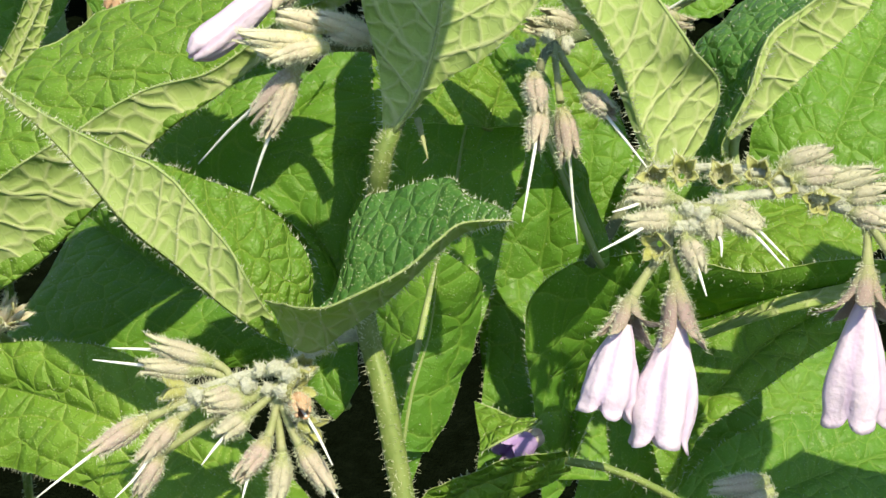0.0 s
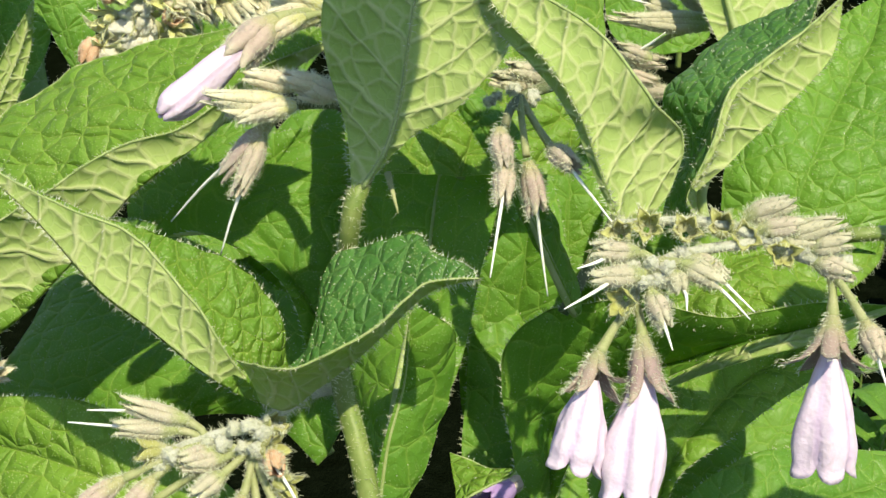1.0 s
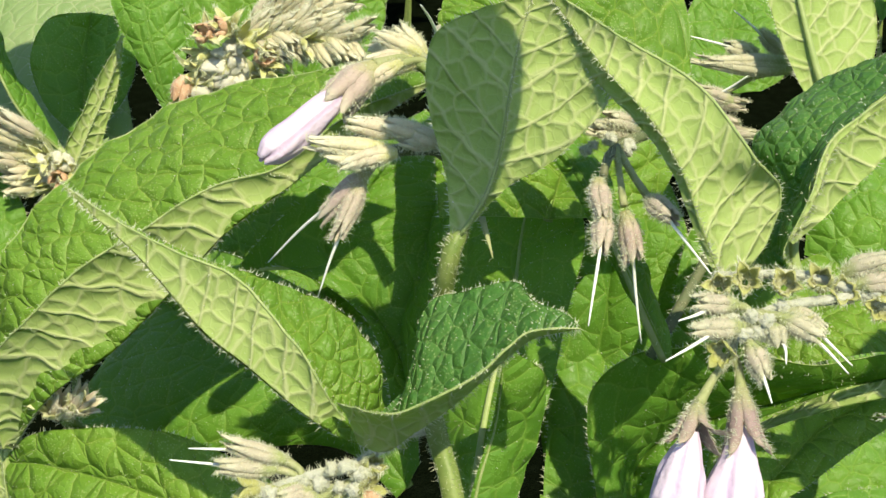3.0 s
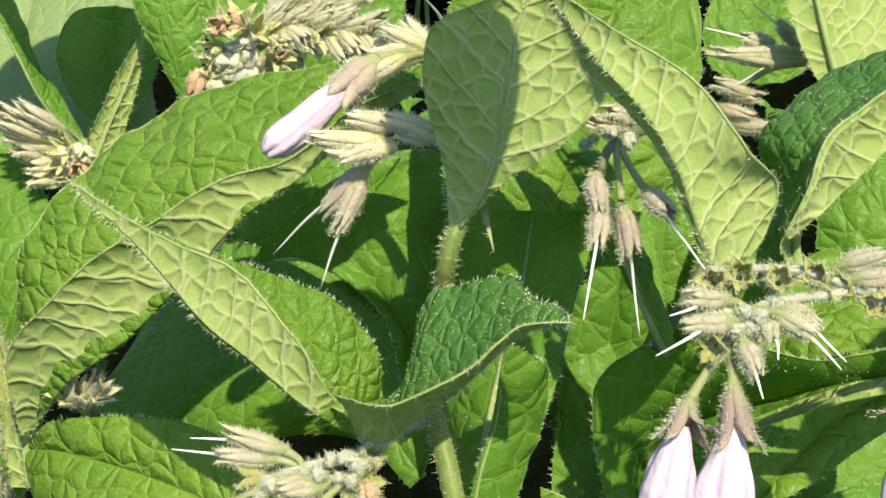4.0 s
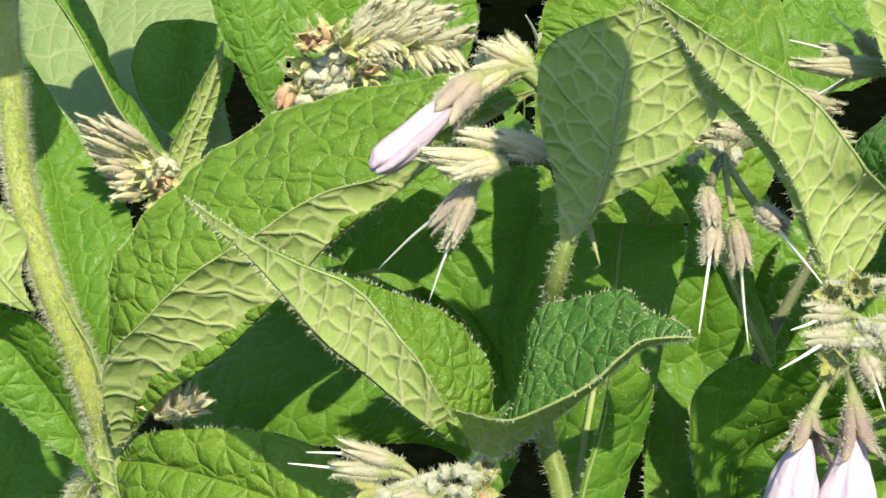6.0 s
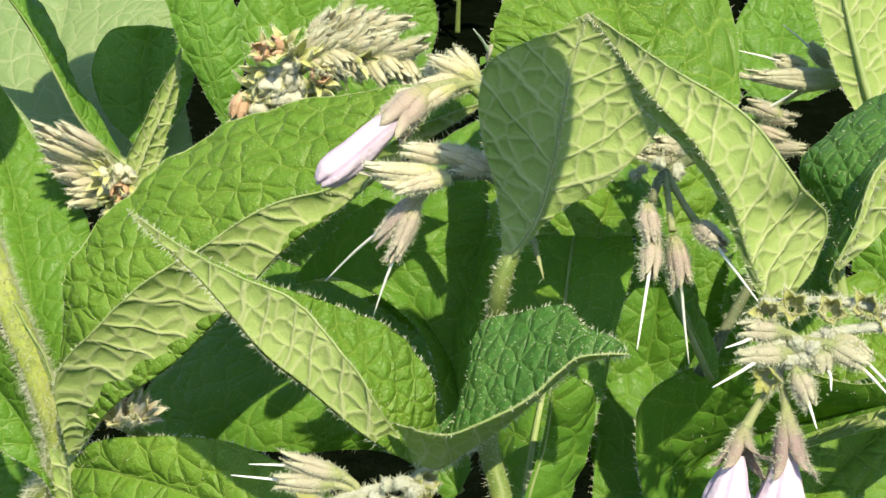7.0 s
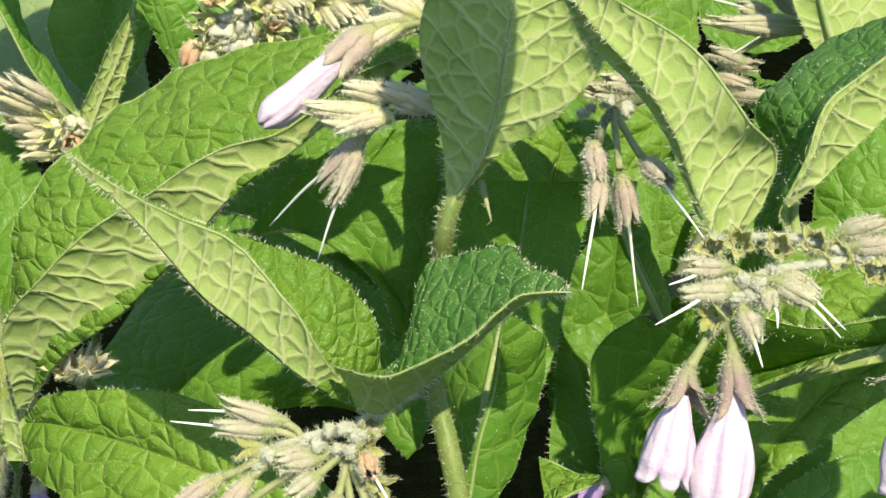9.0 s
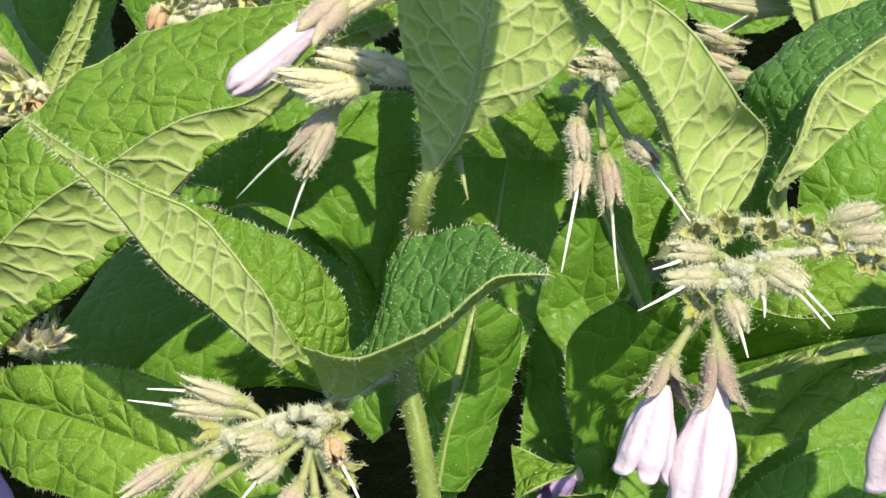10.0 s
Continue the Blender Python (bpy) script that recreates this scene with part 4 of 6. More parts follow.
leaf(rightp,
     [(0.0164, 0.0026, 0.4692), (0.0179, 0.0154, 0.4819), (0.0199, 0.0283, 0.4945), (0.0229, 0.0395, 0.5088), (0.0276, 0.0470, 0.5149), (0.0347, 0.0542, 0.5202)],
     [(0.0273, 0.0026, 0.4692), (0.0281, 0.0154, 0.4819), (0.0293, 0.0283, 0.4945), (0.0304, 0.0378, 0.5050), (0.0320, 0.0461, 0.5129), (0.0347, 0.0542, 0.5202)],
     [(0.0392, 0.0026, 0.4692), (0.0393, 0.0154, 0.4819), (0.0393, 0.0270, 0.4916), (0.0389, 0.0360, 0.5011), (0.0373, 0.0452, 0.5109), (0.0347, 0.0542, 0.5202)], grain=0.7, cell=5.5, label='upright sunlit leaf with a quilted surface')
leaf(rightp,
     [(0.0342, -0.0062, 0.5144), (0.0293, -0.0026, 0.5225), (0.0247, 0.0030, 0.5297), (0.0206, 0.0063, 0.5371), (0.0168, 0.0109, 0.5420), (0.0123, 0.0146, 0.5502)],
     [(0.0343, -0.0062, 0.5144), (0.0307, -0.0053, 0.5219), (0.0268, -0.0017, 0.5299), (0.0235, 0.0039, 0.5371), (0.0193, 0.0088, 0.5428), (0.0123, 0.0146, 0.5502)],
     [(0.0350, -0.0058, 0.5152), (0.0340, -0.0013, 0.5199), (0.0309, 0.0019, 0.5273), (0.0276, 0.0072, 0.5338), (0.0233, 0.0133, 0.5421), (0.0123, 0.0146, 0.5502)], grain=0.7, turn=1, label='narrow leaf hanging behind the calyces')

# leaves under the hanging bells
leaf(rightp,
     [(0.0275, -0.0007, 0.4658), (0.0257, 0.0047, 0.4828), (0.0236, 0.0037, 0.4964), (0.0238, 0.0043, 0.5030), (0.0268, 0.0040, 0.5078), (0.0347, 0.0030, 0.5118), (0.0465, -0.0012, 0.5142), (0.0567, -0.0046, 0.5131), (0.0719, -0.0062, 0.5161), (0.0859, -0.0051, 0.5145)],
     [(0.0319, 0.0044, 0.4669), (0.0329, 0.0085, 0.4760), (0.0338, 0.0118, 0.4832), (0.0368, 0.0133, 0.4869), (0.0413, 0.0125, 0.4907), (0.0468, 0.0112, 0.4937), (0.0545, 0.0078, 0.4976), (0.0623, 0.0027, 0.5030), (0.0748, -0.0007, 0.5073), (0.0859, -0.0051, 0.5145)],
     [(0.0323, 0.0019, 0.4721), (0.0371, 0.0062, 0.4819), (0.0410, 0.0077, 0.4856), (0.0435, 0.0069, 0.4894), (0.0465, 0.0042, 0.4942), (0.0512, 0.0013, 0.4989), (0.0566, -0.0016, 0.5036), (0.0627, -0.0047, 0.5080), (0.0726, -0.0060, 0.5114), (0.0859, -0.0051, 0.5145)], bulge=0.1, rib=0, cell=6.0, relief=0.2, upper=TOP_SOFT, label='curved comfrey leaf with insect-eaten edge')
leaf(rightp,
     [(0.0503, -0.0009, 0.4993), (0.0561, -0.0036, 0.5046), (0.0620, -0.0065, 0.5093), (0.0719, -0.0078, 0.5127), (0.0824, -0.0070, 0.5154)],
     [(0.0503, -0.0031, 0.4999), (0.0555, -0.0060, 0.5046), (0.0614, -0.0091, 0.5089), (0.0712, -0.0103, 0.5125), (0.0820, -0.0082, 0.5154)],
     [(0.0500, -0.0051, 0.5007), (0.0550, -0.0082, 0.5050), (0.0611, -0.0104, 0.5086), (0.0709, -0.0117, 0.5120), (0.0816, -0.0093, 0.5155)], turn=-1, rib=0, grain=0.4, relief=0.05, bulge=0.0, wave=0.1, bristle=0.0, label='turned-over sunlit leaf margin')
leaf(rightp,
     [(0.0480, -0.0043, 0.4705), (0.0451, 0.0006, 0.4809), (0.0459, 0.0088, 0.4883), (0.0536, 0.0149, 0.4917), (0.0640, 0.0186, 0.4955), (0.0746, 0.0219, 0.4984), (0.0895, 0.0251, 0.5014)],
     [(0.0490, -0.0039, 0.4714), (0.0532, 0.0030, 0.4817), (0.0595, 0.0075, 0.4868), (0.0665, 0.0136, 0.4902), (0.0740, 0.0170, 0.4929), (0.0817, 0.0208, 0.4967), (0.0895, 0.0251, 0.5014)],
     [(0.0499, -0.0035, 0.4723), (0.0537, -0.0001, 0.4802), (0.0628, 0.0041, 0.4849), (0.0728, 0.0103, 0.4887), (0.0813, 0.0140, 0.4923), (0.0880, 0.0178, 0.4960), (0.0895, 0.0251, 0.5014)], cell=5.0, label='glossy comfrey leaf below the bells')
leaf(rightp,
     [(0.0501, 0.0142, 0.4476), (0.0606, 0.0238, 0.4589), (0.0725, 0.0303, 0.4637), (0.0859, 0.0346, 0.4637), (0.0997, 0.0375, 0.4607), (0.1173, 0.0398, 0.4567)],
     [(0.0533, 0.0124, 0.4438), (0.0639, 0.0155, 0.4518), (0.0757, 0.0211, 0.4543), (0.0879, 0.0262, 0.4561), (0.1004, 0.0309, 0.4569), (0.1173, 0.0398, 0.4567)],
     [(0.0598, 0.0064, 0.4420), (0.0708, 0.0100, 0.4456), (0.0851, 0.0131, 0.4484), (0.0973, 0.0181, 0.4499), (0.1085, 0.0260, 0.4523), (0.1173, 0.0398, 0.4567)], grain=0.7, label='low quilted comfrey leaf in dappled shade')
leaf(rightp,
     [(0.0294, -0.0097, 0.4835), (0.0203, -0.0100, 0.4819), (0.0131, -0.0108, 0.4795), (0.0076, -0.0118, 0.4769), (0.0022, -0.0139, 0.4718)],
     [(0.0302, -0.0082, 0.4815), (0.0207, -0.0073, 0.4773), (0.0142, -0.0081, 0.4749), (0.0087, -0.0093, 0.4718), (0.0022, -0.0139, 0.4718)],
     [(0.0309, -0.0073, 0.4782), (0.0230, -0.0053, 0.4713), (0.0173, -0.0063, 0.4686), (0.0117, -0.0069, 0.4667), (0.0022, -0.0139, 0.4718)], turn=-1, rib=0.4, label='small dark leaf by the stem')
leaf(rightp,
     [(0.0230, -0.0230, 0.4961), (0.0197, -0.0225, 0.4943), (0.0164, -0.0231, 0.4926), (0.0149, -0.0225, 0.4912)],
     [(0.0238, -0.0218, 0.4963), (0.0194, -0.0209, 0.4951), (0.0169, -0.0202, 0.4938), (0.0148, -0.0207, 0.4926)],
     [(0.0228, -0.0207, 0.4959), (0.0192, -0.0186, 0.4948), (0.0167, -0.0170, 0.4954), (0.0141, -0.0155, 0.4958)], grain=0.4, rib=0.3, cell=2.2, margin='LR', label='small young pointed leaf with pale edge')
stem(rightp, [(0.0278, -0.0216, 0.4891), (0.0329, -0.0221, 0.4885), (0.0411, -0.0217, 0.4847), (0.0481, -0.0197, 0.4791), (0.0481, 0.0003, 0.0000)], [0.0006, 0.0007, 0.0008, 0.0009], name='stalk')
stem(rightp, [(0.0677, -0.0296, 0.5335), (0.0626, -0.0291, 0.5341), (0.0565, -0.0278, 0.5364), (0.0506, -0.0256, 0.5379), (0.0448, -0.0242, 0.5379), (0.0386, -0.0241, 0.5376), (0.0363, -0.0239, 0.5377)], [0.0012, 0.001, 0.0009, 0.0008, 0.0007, 0.0006, 0.0005], name='stalk', material=WOOL, bristle=4.0)
stem(rightp, [(0.0679, -0.0260, 0.5361), (0.0749, -0.0241, 0.5354), (0.0832, -0.0213, 0.5212), (0.0923, -0.0175, 0.4881), (0.0923, 0.0025, 0.0000)], [0.001, 0.0013, 0.0016, 0.0018, 0.0025], name='stalk')
stem(rightp, [(0.0549, -0.0279, 0.5360), (0.0473, -0.0280, 0.5351), (0.0420, -0.0284, 0.5336), (0.0390, -0.0293, 0.5315), (0.0383, -0.0307, 0.5284)], [0.0008, 0.0007, 0.0007, 0.0007, 0.0006], name='stalk', material=WOOL, bristle=4.0)

# the cluster with hanging bells
flower(rightp, (0.0330, -0.0361, 0.5240), (0.0304, -0.0430, 0.5191), foot=(0.0386, -0.0306, 0.5287), corolla=(0.0289, -0.0442, 0.5112), material=CALYX_DUSK, spread=2.9, size=1.15, deep=0.68, bell_size=0.87, label='open lilac bell flower')
flower(rightp, (0.0390, -0.0344, 0.5255), (0.0387, -0.0423, 0.5176), foot=(0.0386, -0.0307, 0.5284), corolla=(0.0363, -0.0462, 0.5074), material=CALYX_DUSK, spread=2.9, size=1.25, deep=0.68, bell_size=0.98, label='open lilac bell flower')
flower(rightp, (0.0645, -0.0344, 0.5280), (0.0628, -0.0410, 0.5200), foot=(0.0650, -0.0300, 0.5324), corolla=(0.0633, -0.0410, 0.5081), material=CALYX_DUSK, spread=3.0, size=1.3, deep=0.68, bell_size=0.98, label='open lilac bell flower')
flower(rightp, (0.0677, -0.0376, 0.5288), (0.0691, -0.0417, 0.5251), style=(0.0701, -0.0436, 0.5211), foot=(0.0654, -0.0311, 0.5323), material=CALYX_MAUVE)
flower(rightp, (0.0388, -0.0287, 0.5354), (0.0324, -0.0295, 0.5358), style=(0.0302, -0.0323, 0.5347), foot=(0.0408, -0.0290, 0.5334), material=CALYX_GREEN)
flower(rightp, (0.0393, -0.0310, 0.5332), (0.0322, -0.0331, 0.5332), style=(0.0281, -0.0364, 0.5308), foot=(0.0408, -0.0290, 0.5334), material=CALYX_GREEN)
flower(rightp, (0.0402, -0.0320, 0.5310), (0.0419, -0.0361, 0.5276), style=(0.0424, -0.0383, 0.5254), foot=(0.0408, -0.0290, 0.5334), material=CALYX_GREEN)
flower(rightp, (0.0434, -0.0310, 0.5335), (0.0439, -0.0333, 0.5312), style=(0.0446, -0.0352, 0.5296), foot=(0.0408, -0.0290, 0.5334), material=CALYX_GREEN)
flower(rightp, (0.0442, -0.0305, 0.5345), (0.0499, -0.0330, 0.5324), style=(0.0532, -0.0351, 0.5281), foot=(0.0408, -0.0290, 0.5334), material=CALYX_GREEN)
flower(rightp, (0.0454, -0.0283, 0.5342), (0.0510, -0.0304, 0.5327), style=(0.0544, -0.0327, 0.5280), foot=(0.0408, -0.0290, 0.5334), material=CALYX_GREEN)
flower(rightp, (0.0368, -0.0262, 0.5364), (0.0360, -0.0288, 0.5388), material=CUP, spread=2.1, size=1.0, deep=0.5)
flower(rightp, (0.0404, -0.0255, 0.5372), (0.0399, -0.0282, 0.5394), material=CUP, spread=2.1, size=1.0, deep=0.5)
flower(rightp, (0.0457, -0.0260, 0.5366), (0.0454, -0.0282, 0.5388), material=CUP, spread=2.1, size=1.0, deep=0.5)
flower(rightp, (0.0508, -0.0260, 0.5371), (0.0499, -0.0285, 0.5394), material=CUP, spread=2.1, size=1.0, deep=0.5)
flower(rightp, (0.0536, -0.0266, 0.5360), (0.0532, -0.0293, 0.5380), material=CUP, spread=2.1, size=1.0, deep=0.5)
flower(rightp, (0.0586, -0.0284, 0.5352), (0.0578, -0.0311, 0.5357), material=CUP, spread=2.1, size=1.0, deep=0.5)
flower(rightp, (0.0471, -0.0302, 0.5329), (0.0491, -0.0316, 0.5327), material=CUP, spread=2.1, size=1.0, deep=0.5)
flower(rightp, (0.0369, -0.0322, 0.5301), (0.0354, -0.0340, 0.5304), material=CUP, spread=2.1, size=1.0, deep=0.5)
flower(rightp, (0.0549, -0.0272, 0.5375), (0.0622, -0.0280, 0.5392), material=CALYX_GREEN)
flower(rightp, (0.0580, -0.0276, 0.5369), (0.0667, -0.0284, 0.5386), material=CALYX_GREEN)
flower(rightp, (0.0537, -0.0254, 0.5387), (0.0602, -0.0258, 0.5411), material=CALYX_GREEN)
flower(rightp, (0.0573, -0.0274, 0.5362), (0.0638, -0.0290, 0.5361), material=CALYX_GREEN)
flower(rightp, (0.0618, -0.0284, 0.5354), (0.0675, -0.0294, 0.5365), material=CALYX_GREEN)
flower(rightp, (0.0626, -0.0292, 0.5339), (0.0679, -0.0322, 0.5330), material=CALYX_GREEN)
for i, p in enumerate([(0.0380, -0.0295, 0.5336), (0.0404, -0.0304, 0.5344), (0.0427, -0.0307, 0.5339), (0.0450, -0.0285, 0.5349), (0.0416, -0.0314, 0.5324), (0.0393, -0.0313, 0.5324), (0.0471, -0.0298, 0.5338), (0.0578, -0.0283, 0.5365), (0.0609, -0.0288, 0.5356), (0.0366, -0.0284, 0.5344), (0.0420, -0.0327, 0.5297)]):
    wool_knob(rightp, p, 0.0016 * (0.8 + 0.2 * (i % 3)), 10 + i)

# the low cluster of spent flowers
stem(centre, [(-0.0016, -0.0067, 0.5030), (-0.0067, -0.0108, 0.5042), (-0.0115, -0.0176, 0.5049), (-0.0153, -0.0222, 0.5051), (-0.0203, -0.0223, 0.5042), (-0.0268, -0.0230, 0.5022)], [0.0011, 0.0009, 0.0008, 0.0008, 0.0007, 0.0006], name='stalk', material=WOOL, bristle=4.0)
flower(centre, (-0.0244, -0.0214, 0.5060), (-0.0345, -0.0211, 0.5084), style=(-0.0389, -0.0220, 0.5085), foot=(-0.0227, -0.0228, 0.5030), material=CALYX_GREEN)
flower(centre, (-0.0260, -0.0218, 0.5048), (-0.0353, -0.0223, 0.5056), style=(-0.0417, -0.0226, 0.5069), foot=(-0.0227, -0.0228, 0.5030), material=CALYX_GREEN)
flower(centre, (-0.0337, -0.0264, 0.4995), (-0.0415, -0.0300, 0.4961), style=(-0.0486, -0.0344, 0.4912), foot=(-0.0227, -0.0228, 0.5030), material=CALYX_MAUVE)
flower(centre, (-0.0295, -0.0256, 0.4990), (-0.0348, -0.0300, 0.4941), style=(-0.0382, -0.0330, 0.4899), foot=(-0.0227, -0.0228, 0.5030), material=CALYX_MAUVE)
flower(centre, (-0.0192, -0.0267, 0.5002), (-0.0234, -0.0298, 0.4983), style=(-0.0255, -0.0323, 0.4953), foot=(-0.0153, -0.0234, 0.5025), material=CALYX_GREEN)
flower(centre, (-0.0163, -0.0281, 0.4973), (-0.0197, -0.0326, 0.4925), style=(-0.0198, -0.0347, 0.4906), foot=(-0.0153, -0.0234, 0.5025), material=CALYX_MAUVE)
flower(centre, (-0.0118, -0.0288, 0.4962), (-0.0068, -0.0335, 0.4917), style=(-0.0052, -0.0354, 0.4902), foot=(-0.0153, -0.0234, 0.5025), material=CALYX_MAUVE)
flower(centre, (-0.0277, -0.0230, 0.5022), (-0.0330, -0.0247, 0.5032), foot=(-0.0161, -0.0233, 0.5024), material=CUP, spread=2.3, deep=0.6)
flower(centre, (-0.0319, -0.0275, 0.4945), (-0.0356, -0.0321, 0.4893), foot=(-0.0161, -0.0233, 0.5024), material=CALYX_MAUVE)
flower(centre, (-0.0144, -0.0281, 0.4948), (-0.0143, -0.0333, 0.4887), foot=(-0.0161, -0.0233, 0.5024), material=CALYX_GREEN)
flower(centre, (-0.0194, -0.0238, 0.5010), (-0.0255, -0.0260, 0.5010), foot=(-0.0161, -0.0233, 0.5024), material=CALYX_GREEN)
flower(centre, (-0.0129, -0.0224, 0.5048), (-0.0103, -0.0237, 0.5075), foot=(-0.0161, -0.0233, 0.5024), material=CUP, spread=2.3, deep=0.6)
flower(centre, (-0.0207, -0.0234, 0.5020), (-0.0255, -0.0257, 0.5017), foot=(-0.0161, -0.0233, 0.5024), material=CALYX_GREEN)
flower(centre, (-0.0140, -0.0244, 0.5030), (-0.0106, -0.0265, 0.5039), foot=(-0.0161, -0.0233, 0.5024), material=CUP, spread=2.3, deep=0.6)
flower(centre, (-0.0119, -0.0263, 0.4990), (-0.0090, -0.0291, 0.4984), foot=(-0.0161, -0.0233, 0.5024), material=CUP, spread=2.3, deep=0.6)
flower(centre, (-0.0124, -0.0247, 0.5023), (-0.0111, -0.0299, 0.5018), style=(-0.0069, -0.0338, 0.4963), foot=(-0.0145, -0.0227, 0.5040), material=DRY, spread=1.15, size=1.05, deep=0.4, label='dried brown spent flower')
for i, p in enumerate([(-0.0177, -0.0230, 0.5056), (-0.0152, -0.0239, 0.5065), (-0.0131, -0.0245, 0.5055), (-0.0112, -0.0223, 0.5052), (-0.0165, -0.0243, 0.5030), (-0.0271, -0.0243, 0.5020), (-0.0287, -0.0249, 0.5005), (-0.0143, -0.0253, 0.5036), (-0.0194, -0.0229, 0.5031), (-0.0219, -0.0232, 0.5033)]):
    wool_knob(centre, p, 0.0016 * (0.8 + 0.2 * (i % 3)), 40 + i)

# the drooping flower beside the upper leaf
stem(centre, [(0.0004, 0.0001, 0.5441), (-0.0008, 0.0012, 0.5466), (-0.0056, 0.0014, 0.5471), (-0.0098, -0.0009, 0.5472), (-0.0122, -0.0027, 0.5461)], [0.0012, 0.0011, 0.001, 0.001, 0.0008], name='stalk', material=DARK_STALK)
stem(centre, [(0.0014, 0.0142, 0.5494), (-0.0040, 0.0191, 0.5550), (-0.0086, 0.0198, 0.5566), (-0.0130, 0.0171, 0.5560)], [0.0014, 0.0012, 0.001, 0.0008], name='stalk')
flower(centre, (-0.0118, 0.0150, 0.5562), (-0.0206, 0.0092, 0.5498), foot=(-0.0058, 0.0195, 0.5558), corolla=(-0.0292, 0.0050, 0.5440), material=CALYX_MAUVE, spread=1.5, size=1.9, deep=0.6, bud=True, bell_size=0.92, label='drooping lilac flower bud')
flower(centre, (-0.0124, 0.0001, 0.5441), (-0.0205, -0.0030, 0.5374), style=(-0.0289, 0.0042, 0.5269), foot=(-0.0106, -0.0011, 0.5468), material=CALYX_MAUVE)
flower(centre, (-0.0133, -0.0003, 0.5433), (-0.0169, -0.0046, 0.5340), style=(-0.0205, -0.0034, 0.5245), foot=(-0.0106, -0.0011, 0.5468), material=CALYX_MAUVE)
flower(centre, (-0.0089, -0.0017, 0.5482), (-0.0217, -0.0038, 0.5490), material=CALYX_STRAW)
flower(centre, (-0.0114, -0.0023, 0.5469), (-0.0189, -0.0035, 0.5469), material=CALYX_STRAW)
flower(centre, (-0.0072, 0.0003, 0.5499), (-0.0156, -0.0010, 0.5524), material=CALYX_STRAW)
flower(centre, (-0.0030, 0.0001, 0.5495), (-0.0105, -0.0011, 0.5522), material=CALYX_STRAW)
flower(centre, (-0.0012, -0.0004, 0.5484), (-0.0071, -0.0014, 0.5514), material=CALYX_STRAW)
flower(centre, (-0.0021, 0.0008, 0.5484), (-0.0080, -0.0021, 0.5499), material=CALYX_STRAW)
flower(centre, (-0.0080, -0.0030, 0.5480), (-0.0163, -0.0042, 0.5479), material=CALYX_STRAW)
flower(centre, (-0.0058, 0.0196, 0.5562), (-0.0148, 0.0173, 0.5564), foot=(-0.0036, 0.0193, 0.5554), material=CALYX_STRAW)
flower(centre, (-0.0049, 0.0193, 0.5554), (-0.0166, 0.0164, 0.5544), foot=(-0.0036, 0.0193, 0.5554), material=CALYX_STRAW)
flower(centre, (-0.0045, 0.0198, 0.5566), (-0.0122, 0.0215, 0.5604), foot=(-0.0036, 0.0193, 0.5554), material=CALYX_STRAW)
flower(centre, (-0.0036, 0.0218, 0.5556), (-0.0086, 0.0240, 0.5606), foot=(-0.0036, 0.0193, 0.5554), material=CALYX_STRAW)
flower(centre, (-0.0059, 0.0222, 0.5564), (-0.0133, 0.0227, 0.5577), foot=(-0.0036, 0.0193, 0.5554), material=CALYX_STRAW)
flower(centre, (-0.0076, 0.0171, 0.5560), (-0.0163, 0.0115, 0.5540), foot=(-0.0036, 0.0193, 0.5554), material=CALYX_STRAW)

# hanging calyces beside the arching leaf
stem(rightp, [(0.0311, 0.0074, 0.5475), (0.0260, 0.0006, 0.5481), (0.0234, -0.0043, 0.5478), (0.0223, -0.0084, 0.5465)], [0.001, 0.0009, 0.0007, 0.0006], name='stalk', material=DARK_STALK)
stem(rightp, [(0.0249, -0.0017, 0.5483), (0.0250, -0.0066, 0.5456), (0.0253, -0.0104, 0.5425)], [0.0006, 0.0005, 0.0006], name='stalk', material=PEDICEL)
stem(rightp, [(0.0253, -0.0018, 0.5480), (0.0272, -0.0056, 0.5453), (0.0289, -0.0089, 0.5434)], [0.0006, 0.0005, 0.0006], name='stalk', material=PEDICEL)
flower(rightp, (0.0214, -0.0096, 0.5465), (0.0216, -0.0142, 0.5417), material=CALYX_MAUVE)
flower(rightp, (0.0222, -0.0116, 0.5421), (0.0216, -0.0164, 0.5370), style=(0.0194, -0.0224, 0.5289), material=CALYX_MAUVE)
flower(rightp, (0.0254, -0.0107, 0.5418), (0.0276, -0.0133, 0.5337), style=(0.0286, -0.0140, 0.5217), material=CALYX_MAUVE, spread=1.6)
flower(rightp, (0.0286, -0.0110, 0.5441), (0.0320, -0.0169, 0.5422), style=(0.0357, -0.0249, 0.5382), material=CALYX_MAUVE)
for i, p in enumerate([(0.0218, 0.0008, 0.5480), (0.0243, 0.0010, 0.5488), (0.0269, 0.0004, 0.5477), (0.0206, 0.0004, 0.5472)]):
    wool_knob(rightp, p, 0.0015 * (0.8 + 0.2 * (i % 3)), 60 + i)
flower(rightp, (0.0282, 0.0054, 0.5481), (0.0218, 0.0020, 0.5507), material=CALYX_GREEN)
flower(rightp, (0.0291, 0.0057, 0.5489), (0.0235, 0.0026, 0.5523), material=CALYX_GREEN)
flower(rightp, (0.0300, 0.0060, 0.5497), (0.0279, 0.0057, 0.5541), material=CALYX_GREEN)

